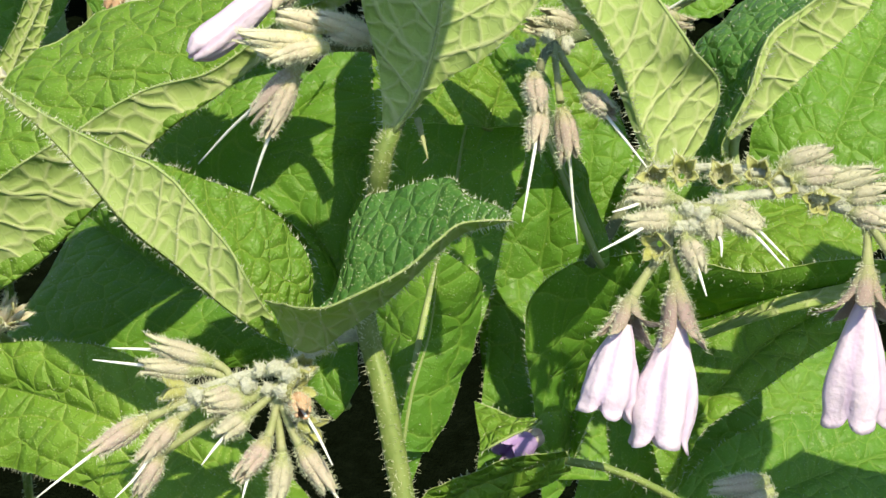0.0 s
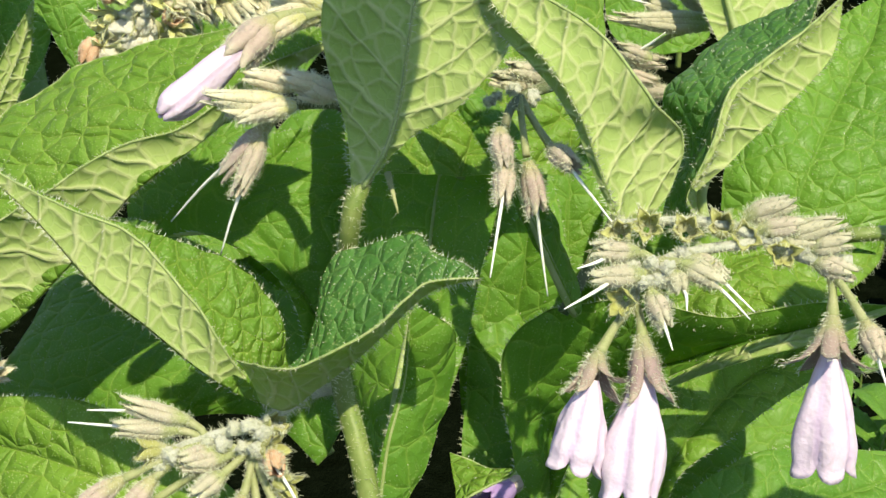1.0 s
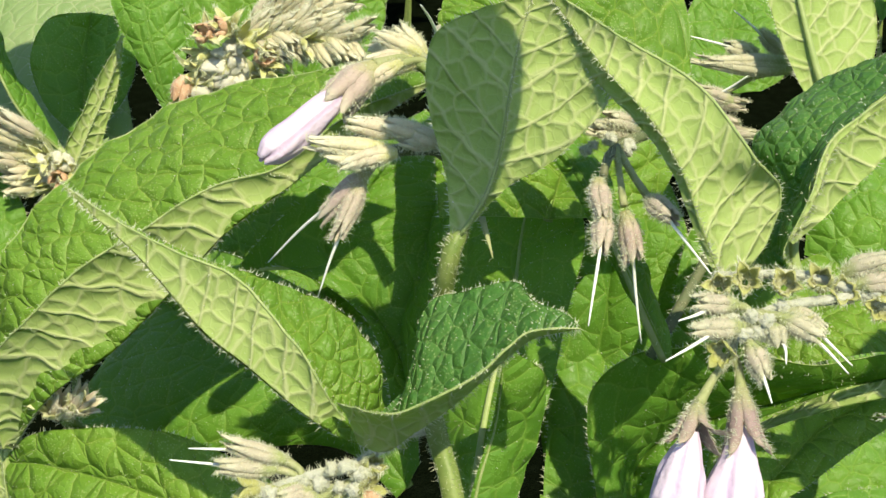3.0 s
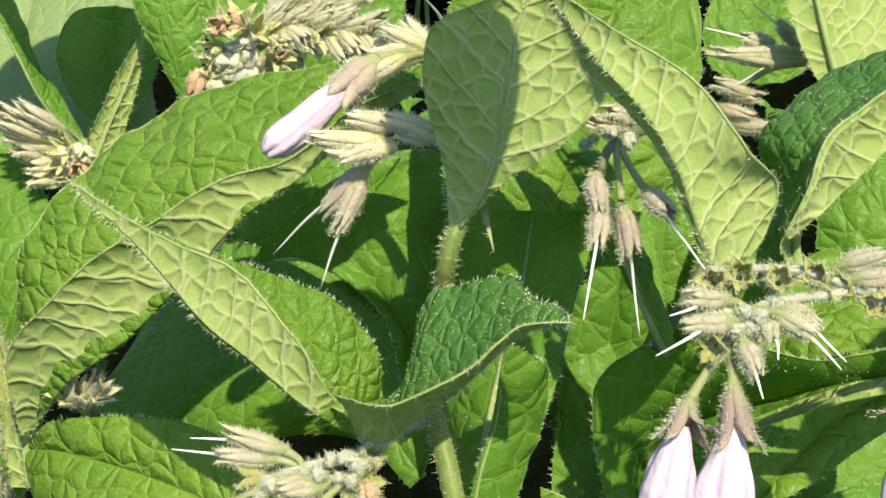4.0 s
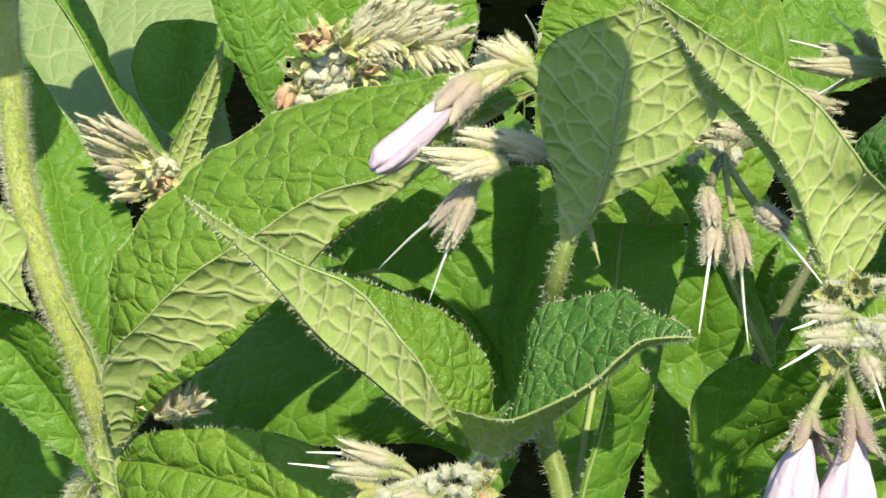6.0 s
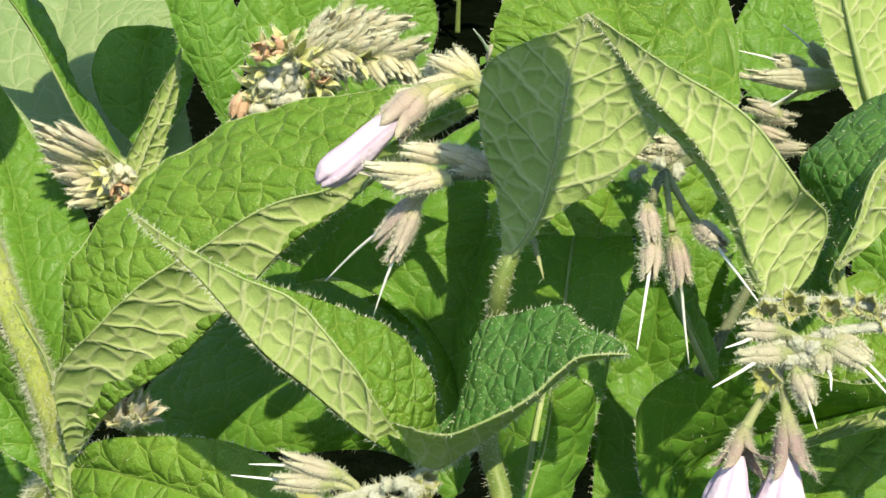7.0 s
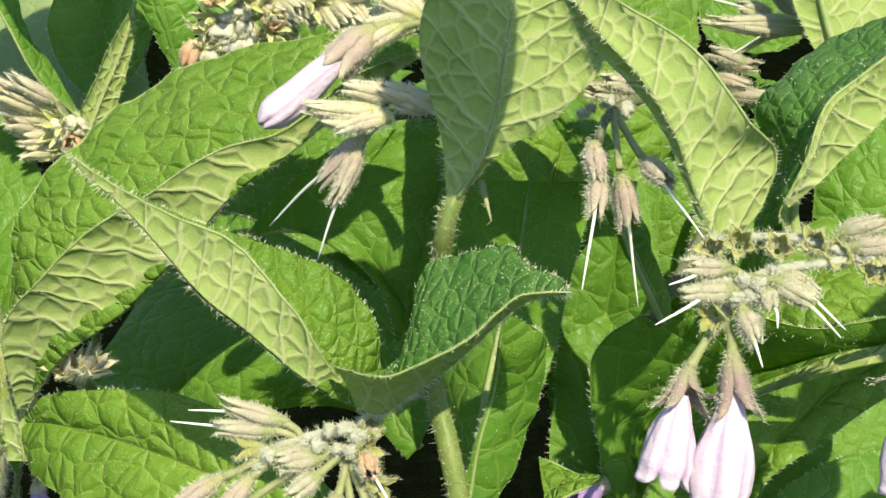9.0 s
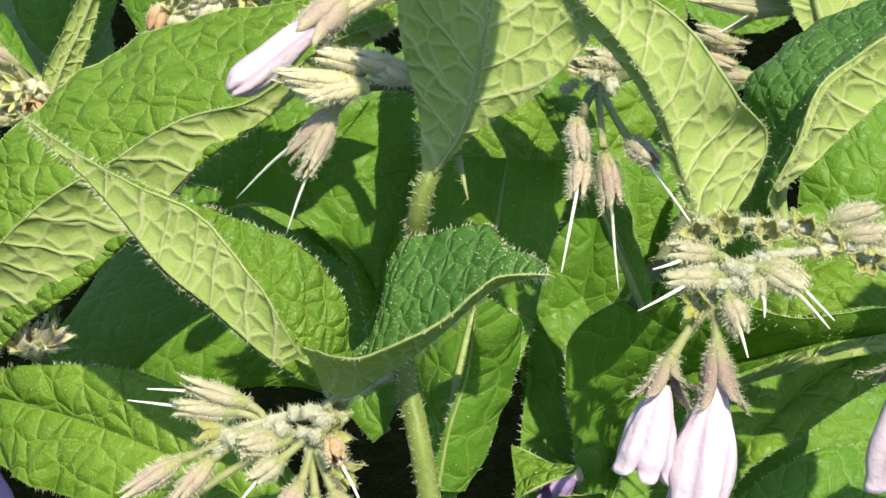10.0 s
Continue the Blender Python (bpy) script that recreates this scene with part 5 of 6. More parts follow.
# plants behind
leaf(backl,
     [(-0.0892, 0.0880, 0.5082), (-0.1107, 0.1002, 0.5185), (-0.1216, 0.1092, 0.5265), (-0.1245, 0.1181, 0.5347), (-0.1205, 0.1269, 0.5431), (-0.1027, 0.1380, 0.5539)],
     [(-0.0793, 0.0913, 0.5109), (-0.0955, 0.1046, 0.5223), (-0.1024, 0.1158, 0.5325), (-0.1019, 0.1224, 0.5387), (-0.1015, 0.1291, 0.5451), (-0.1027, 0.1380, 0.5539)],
     [(-0.0683, 0.0957, 0.5146), (-0.0723, 0.1101, 0.5272), (-0.0732, 0.1201, 0.5364), (-0.0767, 0.1268, 0.5428), (-0.0856, 0.1335, 0.5494), (-0.1027, 0.1380, 0.5539)], grain=0.9, cell=5.0, upper=TOP_GLARE, label='broad comfrey leaf with sun glare painted into its pale colour')
leaf(backl,
     [(-0.0775, 0.0747, 0.5195), (-0.0883, 0.0789, 0.5296), (-0.0936, 0.0811, 0.5402), (-0.0989, 0.0827, 0.5496), (-0.1060, 0.0864, 0.5583)],
     [(-0.0775, 0.0745, 0.5190), (-0.0865, 0.0758, 0.5281), (-0.0918, 0.0780, 0.5386), (-0.0970, 0.0801, 0.5490), (-0.1060, 0.0864, 0.5583)],
     [(-0.0775, 0.0742, 0.5184), (-0.0853, 0.0811, 0.5288), (-0.0913, 0.0849, 0.5377), (-0.0942, 0.0872, 0.5483), (-0.1060, 0.0864, 0.5583)], grain=0.8, rib=0.6, label='narrow folded leaf')
leaf(backl,
     [(-0.0777, 0.0681, 0.5157), (-0.0760, 0.0696, 0.5240), (-0.0724, 0.0732, 0.5314), (-0.0689, 0.0762, 0.5377), (-0.0657, 0.0814, 0.5435)],
     [(-0.0765, 0.0679, 0.5151), (-0.0741, 0.0712, 0.5221), (-0.0711, 0.0743, 0.5285), (-0.0682, 0.0774, 0.5349), (-0.0657, 0.0814, 0.5435)],
     [(-0.0742, 0.0683, 0.5156), (-0.0711, 0.0729, 0.5202), (-0.0692, 0.0760, 0.5266), (-0.0668, 0.0796, 0.5342), (-0.0657, 0.0814, 0.5435)], grain=0.7, turn=-1, rib=0.22, cell=3.2, label='narrow pale underside of a young leaf')
leaf(backl,
     [(-0.0560, 0.0676, 0.5318), (-0.0640, 0.0734, 0.5469), (-0.0674, 0.0771, 0.5554), (-0.0662, 0.0820, 0.5658)],
     [(-0.0549, 0.0675, 0.5312), (-0.0579, 0.0706, 0.5453), (-0.0601, 0.0748, 0.5547), (-0.0662, 0.0820, 0.5658)],
     [(-0.0538, 0.0678, 0.5318), (-0.0514, 0.0729, 0.5446), (-0.0536, 0.0772, 0.5540), (-0.0662, 0.0820, 0.5658)], grain=0.8, label='hanging comfrey leaf')
leaf(backl,
     [(-0.0387, 0.0886, 0.5245), (-0.0523, 0.0922, 0.5338), (-0.0572, 0.0972, 0.5452), (-0.0509, 0.1015, 0.5540), (-0.0385, 0.1066, 0.5639)],
     [(-0.0337, 0.0893, 0.5255), (-0.0411, 0.0936, 0.5358), (-0.0460, 0.0976, 0.5449), (-0.0435, 0.1018, 0.5539), (-0.0385, 0.1066, 0.5639)],
     [(-0.0189, 0.0908, 0.5275), (-0.0139, 0.0957, 0.5375), (-0.0126, 0.0999, 0.5465), (-0.0212, 0.1037, 0.5556), (-0.0385, 0.1066, 0.5639)], grain=0.9, label='comfrey leaf behind the straw-coloured cluster')

def spray(parent, axis, count, length, seed, first=0.0, last=1.0):
    """A curled spray: closed straw calyces in two ranks along the outer side of its axis, pointing on and outward."""
    rng = np.random.default_rng(seed)
    line = spline(axis, 60)
    for n in range(count):
        f = first + (last - first) * (n + 0.5) / count
        i = int(f * 58)
        on = unit(line[i + 1] - line[i])
        out = unit(np.cross(on, (0.0, -0.91, 0.41)))
        rank = 1 if n % 2 else -0.35
        way = on * rng.uniform(0.5, 0.8) + out * rank * rng.uniform(0.5, 0.9) + np.array((0, -0.91, 0.41)) * rng.uniform(0.05, 0.55)
        base = line[i] + rng.normal(0, 0.0004, 3)
        flower(parent, base, base + unit(way) * length * rng.uniform(0.8, 1.15), material=CALYX_STRAW, hair=0.9, spread=1.3, size=0.95)


spray(backl, [(-0.0386, 0.058, 0.5486), (-0.0335, 0.057, 0.5504), (-0.0281, 0.056, 0.5507), (-0.0226, 0.055, 0.5503), (-0.0178, 0.054, 0.5498)], 26, 0.0085, 5)
spray(backl, [(-0.0373, 0.062, 0.5502), (-0.0316, 0.061, 0.5528), (-0.0261, 0.06, 0.5533), (-0.0211, 0.059, 0.5531)], 14, 0.0080, 6)
stem(backl, [(-0.0276, 0.075, 0.5614), (-0.0294, 0.066, 0.5564), (-0.0346, 0.06, 0.5525), (-0.0381, 0.058, 0.549), (-0.0415, 0.056, 0.5455), (-0.0448, 0.055, 0.5422), (-0.0479, 0.054, 0.5397), (-0.05, 0.053, 0.5366)], [0.0011, 0.0011, 0.0011, 0.0012, 0.0014, 0.0013, 0.0010, 0.0007], name='stalk', material=PEDICEL, bristle=3.0)
flower(backl, (-0.0382, 0.0540, 0.5496), (-0.0359, 0.0490, 0.5529), material=STAR, hair=0.6, spread=2.7, size=0.9, deep=0.72)
flower(backl, (-0.0363, 0.0540, 0.5484), (-0.0319, 0.0502, 0.5511), material=STAR, hair=0.6, spread=2.7, size=0.9, deep=0.72)
flower(backl, (-0.0430, 0.0540, 0.5494), (-0.0448, 0.0495, 0.5546), material=STAR, hair=0.6, spread=2.7, size=0.9, deep=0.72)
flower(backl, (-0.0437, 0.0540, 0.5471), (-0.0481, 0.0504, 0.5472), material=STAR, hair=0.6, spread=2.7, size=0.9, deep=0.72)
flower(backl, (-0.0455, 0.0540, 0.5437), (-0.0483, 0.0505, 0.5438), material=STAR, hair=0.6, spread=2.7, size=0.9, deep=0.72)
flower(backl, (-0.0473, 0.0540, 0.5409), (-0.0456, 0.0483, 0.5395), material=STAR, hair=0.6, spread=2.7, size=0.9, deep=0.72)
flower(backl, (-0.0357, 0.0540, 0.5454), (-0.0297, 0.0481, 0.5479), material=STAR, hair=0.6, spread=2.7, size=0.9, deep=0.72)
flower(backl, (-0.0352, 0.0540, 0.5437), (-0.0292, 0.0513, 0.5448), material=STAR, hair=0.6, spread=2.7, size=0.9, deep=0.72)
flower(backl, (-0.0369, 0.0540, 0.5426), (-0.0321, 0.0490, 0.5436), material=STAR, hair=0.6, spread=2.7, size=0.9, deep=0.72)
flower(backl, (-0.0397, 0.0540, 0.5505), (-0.0400, 0.0489, 0.5553), material=STAR, hair=0.6, spread=2.7, size=0.9, deep=0.72)
flower(backl, (-0.0323, 0.0540, 0.5488), (-0.0268, 0.0520, 0.5483), material=STAR, hair=0.6, spread=2.7, size=0.9, deep=0.72)
flower(backl, (-0.0269, 0.0540, 0.5493), (-0.0229, 0.0499, 0.5495), material=STAR, hair=0.6, spread=2.7, size=0.9, deep=0.72)
flower(backl, (-0.0410, 0.0540, 0.5471), (-0.0375, 0.0513, 0.5463), material=STAR, hair=0.6, spread=2.7, size=0.9, deep=0.72)
flower(backl, (-0.0445, 0.0540, 0.5420), (-0.0408, 0.0499, 0.5423), material=STAR, hair=0.6, spread=2.7, size=0.9, deep=0.72)
flower(backl, (-0.0438, 0.0520, 0.5511), (-0.0453, 0.0500, 0.5526), material=DRY, spread=1.6, hair=0.3, size=1.2)
flower(backl, (-0.0405, 0.0520, 0.5520), (-0.0429, 0.0500, 0.5533), material=DRY, spread=1.5, hair=0.3, size=1.2)
flower(backl, (-0.0341, 0.0520, 0.5466), (-0.0328, 0.0500, 0.5484), material=DRY, spread=1.4, hair=0.3, size=1.2)
flower(backl, (-0.0483, 0.0520, 0.5433), (-0.0501, 0.0500, 0.5383), material=DRY, spread=1.3, hair=0.3, size=1.2)
for i, p in enumerate([(-0.0414, 0.0530, 0.5474), (-0.0393, 0.0530, 0.5457), (-0.0426, 0.0530, 0.5446), (-0.0367, 0.0530, 0.5440), (-0.0411, 0.0530, 0.5423), (-0.0384, 0.0530, 0.5418), (-0.0439, 0.0530, 0.5412), (-0.0392, 0.0530, 0.5485), (-0.0456, 0.0530, 0.5401)]):
    wool_knob(backl, p, 0.0030 * (0.8 + 0.2 * (i % 3)), 80 + i, PALE_WOOL)
flower(backl, (-0.0837, 0.0660, 0.5251), (-0.0935, 0.0606, 0.5348), material=CALYX_STRAW, hair=0.7, spread=1.4, foot=(-0.0791, 0.0680, 0.5205))
flower(backl, (-0.0827, 0.0660, 0.5236), (-0.0914, 0.0586, 0.5319), material=CALYX_STRAW, hair=0.7, spread=1.4, foot=(-0.0791, 0.0680, 0.5205))
flower(backl, (-0.0851, 0.0660, 0.5228), (-0.0920, 0.0605, 0.5282), material=CALYX_STRAW, hair=0.7, spread=1.4, foot=(-0.0791, 0.0680, 0.5205))
flower(backl, (-0.0829, 0.0660, 0.5219), (-0.0906, 0.0615, 0.5263), material=CALYX_STRAW, hair=0.7, spread=1.4, foot=(-0.0791, 0.0680, 0.5205))
flower(backl, (-0.0848, 0.0660, 0.5207), (-0.0899, 0.0601, 0.5243), material=CALYX_STRAW, hair=0.7, spread=1.4, foot=(-0.0791, 0.0680, 0.5205))
flower(backl, (-0.0820, 0.0660, 0.5187), (-0.0880, 0.0610, 0.5206), material=CALYX_STRAW, hair=0.7, spread=1.4, foot=(-0.0791, 0.0680, 0.5205))
flower(backl, (-0.0817, 0.0660, 0.5159), (-0.0876, 0.0607, 0.5175), material=CALYX_STRAW, hair=0.7, spread=1.4, foot=(-0.0791, 0.0680, 0.5205))
flower(backl, (-0.0806, 0.0660, 0.5263), (-0.0860, 0.0583, 0.5336), material=CALYX_STRAW, hair=0.7, spread=1.4, foot=(-0.0791, 0.0680, 0.5205))
flower(backl, (-0.0814, 0.0660, 0.5251), (-0.0895, 0.0610, 0.5297), material=CALYX_STRAW, hair=0.7, spread=1.4, foot=(-0.0791, 0.0680, 0.5205))
flower(backl, (-0.0789, 0.0640, 0.5221), (-0.0797, 0.0590, 0.5256), material=STAR, hair=0.6, spread=2.5, size=0.9, deep=0.72)
flower(backl, (-0.0785, 0.0640, 0.5177), (-0.0808, 0.0590, 0.5154), material=STAR, hair=0.6, spread=2.5, size=0.9, deep=0.72)
flower(backl, (-0.0776, 0.0640, 0.5171), (-0.0777, 0.0590, 0.5148), material=STAR, hair=0.6, spread=2.5, size=0.9, deep=0.72)
flower(backl, (-0.0768, 0.0640, 0.5196), (-0.0737, 0.0590, 0.5223), material=STAR, hair=0.6, spread=2.5, size=0.9, deep=0.72)
flower(backl, (-0.0791, 0.0640, 0.5202), (-0.0815, 0.0590, 0.5223), material=STAR, hair=0.6, spread=2.5, size=0.9, deep=0.72)
flower(backl, (-0.0767, 0.0620, 0.5194), (-0.0764, 0.0590, 0.5190), material=DRY, spread=1.5, hair=0.3, size=1.2)
for i, p in enumerate([(-0.0774, 0.0630, 0.5231), (-0.0758, 0.0630, 0.5219), (-0.0789, 0.0630, 0.5200), (-0.0771, 0.0630, 0.5206), (-0.0798, 0.0630, 0.5225)]):
    wool_knob(backl, p, 0.0026 * (0.8 + 0.2 * (i % 3)), 100 + i, PALE_WOOL)
stem(backl, [(-0.0850, 0.0690, 0.5215), (-0.0822, 0.0695, 0.5180), (-0.0795, 0.0700, 0.5120), (-0.0788, 0.0705, 0.5060), (-0.0797, 0.0715, 0.4916), (-0.0797, 0.0915, 0.0000)], [0.0009, 0.001, 0.0011, 0.0014, 0.002, 0.003], name='stalk')
flower(backl, (-0.0690, 0.0235, 0.4875), (-0.0636, 0.0205, 0.4949), material=CALYX_STRAW, hair=0.4, spread=1.7, size=1.0, deep=0.7)
flower(backl, (-0.0686, 0.0235, 0.4879), (-0.0657, 0.0204, 0.4935), material=STAR, hair=0.4, spread=2.1, size=1.0, deep=0.7)
flower(backl, (-0.0712, 0.0235, 0.4870), (-0.0684, 0.0199, 0.4946), material=CALYX_STRAW, hair=0.4, spread=1.8, size=1.0, deep=0.7)
flower(backl, (-0.0698, 0.0235, 0.4870), (-0.0675, 0.0208, 0.4920), material=CALYX_STRAW, hair=0.4, spread=2.1, size=1.0, deep=0.7)
flower(backl, (-0.0678, 0.0235, 0.4879), (-0.0642, 0.0206, 0.4925), material=CALYX_STRAW, hair=0.4, spread=1.9, size=1.0, deep=0.7)
flower(backl, (-0.0720, 0.0235, 0.4870), (-0.0704, 0.0199, 0.4930), material=STAR, hair=0.4, spread=2.3, size=1.0, deep=0.7)
stem(backl, [(-0.0700, 0.0235, 0.4868), (-0.0671, 0.0340, 0.4748), (-0.0797, 0.0670, 0.0000)], [0.0012, 0.0015, 0.003], name='stalk')

# right-hand plants behind
leaf(backr,
     [(0.0625, 0.1010, 0.5250), (0.0560, 0.1035, 0.5277), (0.0543, 0.1076, 0.5320), (0.0572, 0.1144, 0.5419), (0.0705, 0.1219, 0.5532)],
     [(0.0665, 0.1010, 0.5245), (0.0660, 0.1035, 0.5275), (0.0657, 0.1076, 0.5320), (0.0675, 0.1144, 0.5419), (0.0705, 0.1219, 0.5532)],
     [(0.0715, 0.1010, 0.5250), (0.0768, 0.1035, 0.5277), (0.0772, 0.1076, 0.5320), (0.0777, 0.1144, 0.5419), (0.0705, 0.1219, 0.5532)], grain=0.9, label='light green comfrey leaf out in the sun')
leaf(backr,
     [(0.0696, 0.0520, 0.5370), (0.0654, 0.0555, 0.5447), (0.0622, 0.0589, 0.5525), (0.0601, 0.0628, 0.5612), (0.0633, 0.0671, 0.5709)],
     [(0.0723, 0.0520, 0.5370), (0.0696, 0.0555, 0.5447), (0.0675, 0.0589, 0.5525), (0.0654, 0.0628, 0.5612), (0.0633, 0.0671, 0.5709)],
     [(0.0760, 0.0520, 0.5370), (0.0815, 0.0576, 0.5441), (0.0832, 0.0637, 0.5523), (0.0794, 0.0676, 0.5612), (0.0633, 0.0671, 0.5709)], grain=0.7, turn=-1, label='comfrey leaf with its underside lit')
flower(backr, (0.0681, 0.0663, 0.5421), (0.0500, 0.0640, 0.5422), material=CALYX_GREEN, hair=1.2)
flower(backr, (0.0692, 0.0657, 0.5406), (0.0484, 0.0633, 0.5407), material=CALYX_GREEN, hair=1.2)
flower(backr, (0.0566, 0.0609, 0.5352), (0.0495, 0.0621, 0.5380), style=(0.0582, 0.0588, 0.5414), material=CALYX_GREEN, hair=1.2)
flower(backr, (0.0620, 0.0692, 0.5430), (0.0549, 0.0676, 0.5448), style=(0.0478, 0.0662, 0.5472), material=CALYX_GREEN, hair=1.2)
flower(backr, (0.0681, 0.0713, 0.5424), (0.0620, 0.0705, 0.5461), style=(0.0571, 0.0704, 0.5512), material=CALYX_GREEN, hair=1.2)
flower(backr, (0.0515, 0.0634, 0.5355), (0.0586, 0.0603, 0.5340), material=CALYX_MAUVE, hair=1.2)
flower(backr, (0.0504, 0.0621, 0.5325), (0.0577, 0.0589, 0.5307), material=CALYX_MAUVE, hair=1.2)
flower(backr, (0.0526, 0.0607, 0.5295), (0.0621, 0.0580, 0.5287), material=CALYX_GREEN, hair=1.2)
stem(backr, [(0.0508, 0.0642, 0.5318), (0.0575, 0.0664, 0.5369), (0.0709, 0.0678, 0.5399), (0.0811, 0.0693, 0.5325), (0.0879, 0.0733, 0.5037), (0.0879, 0.0933, 0.0000)], [0.0005, 0.0005, 0.0006, 0.0008, 0.0012, 0.003], name='stalk', material=PEDICEL)
flower(backr, (-0.0012, 0.0415, 0.5542), (-0.0021, 0.0416, 0.5545), style=(-0.0045, 0.0240, 0.5638), hair=0.1)

# purple bells low down
flower(rightp, (0.0265, 0.0007, 0.4795), (0.0248, -0.0014, 0.4801), corolla=(0.0204, -0.0043, 0.4786), material=CALYX_MAUVE, petal=PURPLE, hair=0.3, bell_size=0.75)
flower(leftp, (-0.0874, 0.0411, 0.4521), (-0.0870, 0.0391, 0.4477), corolla=(-0.0851, 0.0334, 0.4403), material=CALYX_MAUVE, petal=PURPLE, hair=0.4)
stem(leftp, [(-0.0874, 0.0411, 0.4521), (-0.0886, 0.0432, 0.4560), (-0.0912, 0.0465, 0.4570), (-0.0945, 0.0500, 0.4480), (-0.1000, 0.0620, 0.0000)], [0.0006, 0.0007, 0.0009, 0.0012, 0.003], name='stalk', bristle=1.5)
flower(rightp, (0.0605, -0.0183, 0.4834), (0.0516, -0.0187, 0.4816), material=CALYX_GREEN)
flower(rightp, (0.0613, -0.0191, 0.4818), (0.0534, -0.0197, 0.4796), material=CALYX_GREEN)

# leaves that close the depth behind the flowers
leaf(backr,
     [(0.0526, 0.0119, 0.5063), (0.0525, 0.0167, 0.5115), (0.0573, 0.0210, 0.5160), (0.0647, 0.0244, 0.5189), (0.0762, 0.0265, 0.5192), (0.0946, 0.0296, 0.5171)],
     [(0.0554, 0.0114, 0.5055), (0.0583, 0.0129, 0.5090), (0.0636, 0.0163, 0.5117), (0.0720, 0.0191, 0.5132), (0.0821, 0.0238, 0.5140), (0.0946, 0.0296, 0.5171)],
     [(0.0578, 0.0085, 0.5047), (0.0647, 0.0071, 0.5076), (0.0713, 0.0073, 0.5085), (0.0812, 0.0115, 0.5082), (0.0895, 0.0175, 0.5114), (0.0946, 0.0296, 0.5171)], cell=4.5, label='glossy quilted leaf in the shade of the spent flowers')
leaf(rightp,
     [(0.0234, 0.0176, 0.4580), (0.0200, 0.0211, 0.4706), (0.0176, 0.0253, 0.4848), (0.0185, 0.0285, 0.4971), (0.0223, 0.0306, 0.5074), (0.0309, 0.0345, 0.5168)],
     [(0.0294, 0.0192, 0.4567), (0.0285, 0.0227, 0.4696), (0.0282, 0.0269, 0.4840), (0.0284, 0.0301, 0.4964), (0.0297, 0.0319, 0.5057), (0.0309, 0.0345, 0.5168)],
     [(0.0349, 0.0173, 0.4582), (0.0387, 0.0205, 0.4710), (0.0404, 0.0246, 0.4853), (0.0390, 0.0278, 0.4975), (0.0355, 0.0297, 0.5067), (0.0309, 0.0345, 0.5168)], cell=5.5, grain=0.7, rib=0.3, bristle=0.3, label='pale sunlit leaf with large soft cells')
leaf(rightp,
     [(0.0370, 0.0328, 0.4340), (0.0415, 0.0403, 0.4509), (0.0479, 0.0487, 0.4592), (0.0592, 0.0570, 0.4680), (0.0744, 0.0644, 0.4750), (0.0998, 0.0721, 0.4836)],
     [(0.0462, 0.0315, 0.4321), (0.0546, 0.0393, 0.4447), (0.0642, 0.0452, 0.4532), (0.0758, 0.0531, 0.4608), (0.0889, 0.0620, 0.4709), (0.0998, 0.0721, 0.4836)],
     [(0.0600, 0.0301, 0.4303), (0.0743, 0.0363, 0.4398), (0.0888, 0.0425, 0.4495), (0.0995, 0.0508, 0.4581), (0.1033, 0.0615, 0.4712), (0.0998, 0.0721, 0.4836)], grain=0.9, cell=5.0, label='broad comfrey leaf low in the bed')
leaf(backl,
     [(-0.0181, 0.0762, 0.4724), (-0.0382, 0.0793, 0.4793), (-0.0511, 0.0859, 0.4887), (-0.0527, 0.0926, 0.4982), (-0.0454, 0.0988, 0.5068), (-0.0289, 0.1045, 0.5143)],
     [(-0.0156, 0.0773, 0.4747), (-0.0281, 0.0824, 0.4862), (-0.0359, 0.0885, 0.4945), (-0.0375, 0.0936, 0.5006), (-0.0352, 0.0988, 0.5068), (-0.0289, 0.1045, 0.5143)],
     [(-0.0080, 0.0793, 0.4793), (-0.0118, 0.0849, 0.4919), (-0.0157, 0.0911, 0.5002), (-0.0183, 0.0962, 0.5064), (-0.0223, 0.1009, 0.5115), (-0.0289, 0.1045, 0.5143)], grain=0.9, label='comfrey leaf in deep shade behind the spent flowers')
leaf(centre,
     [(0.0017, -0.0136, 0.4858), (0.0039, -0.0116, 0.4953), (0.0066, -0.0096, 0.5047), (0.0077, -0.0105, 0.5134), (0.0085, -0.0102, 0.5192)],
     [(0.0031, -0.0135, 0.4858), (0.0046, -0.0116, 0.4953), (0.0072, -0.0096, 0.5047), (0.0080, -0.0105, 0.5134), (0.0085, -0.0102, 0.5192)],
     [(0.0073, -0.0116, 0.4844), (0.0120, -0.0076, 0.4928), (0.0146, -0.0052, 0.5032), (0.0156, -0.0064, 0.5111), (0.0085, -0.0102, 0.5192)], rib=0.35, rise=-0.3, cell=6.5, relief=0.15, upper=TOP_SOFT, label='leaf running down the stem with a pale rib')
leaf(leftp,
     [(-0.0860, 0.0241, 0.4681), (-0.0875, 0.0277, 0.4813), (-0.0917, 0.0306, 0.4935), (-0.0947, 0.0336, 0.5054), (-0.0974, 0.0380, 0.5153)],
     [(-0.0827, 0.0242, 0.4680), (-0.0837, 0.0269, 0.4793), (-0.0884, 0.0303, 0.4924), (-0.0926, 0.0334, 0.5049), (-0.0974, 0.0380, 0.5153)],
     [(-0.0782, 0.0225, 0.4692), (-0.0787, 0.0252, 0.4803), (-0.0830, 0.0272, 0.4904), (-0.0887, 0.0305, 0.5034), (-0.0974, 0.0380, 0.5153)], rib=0.3, turn=-1, margin='R', label='leaf base running down the thick stem')
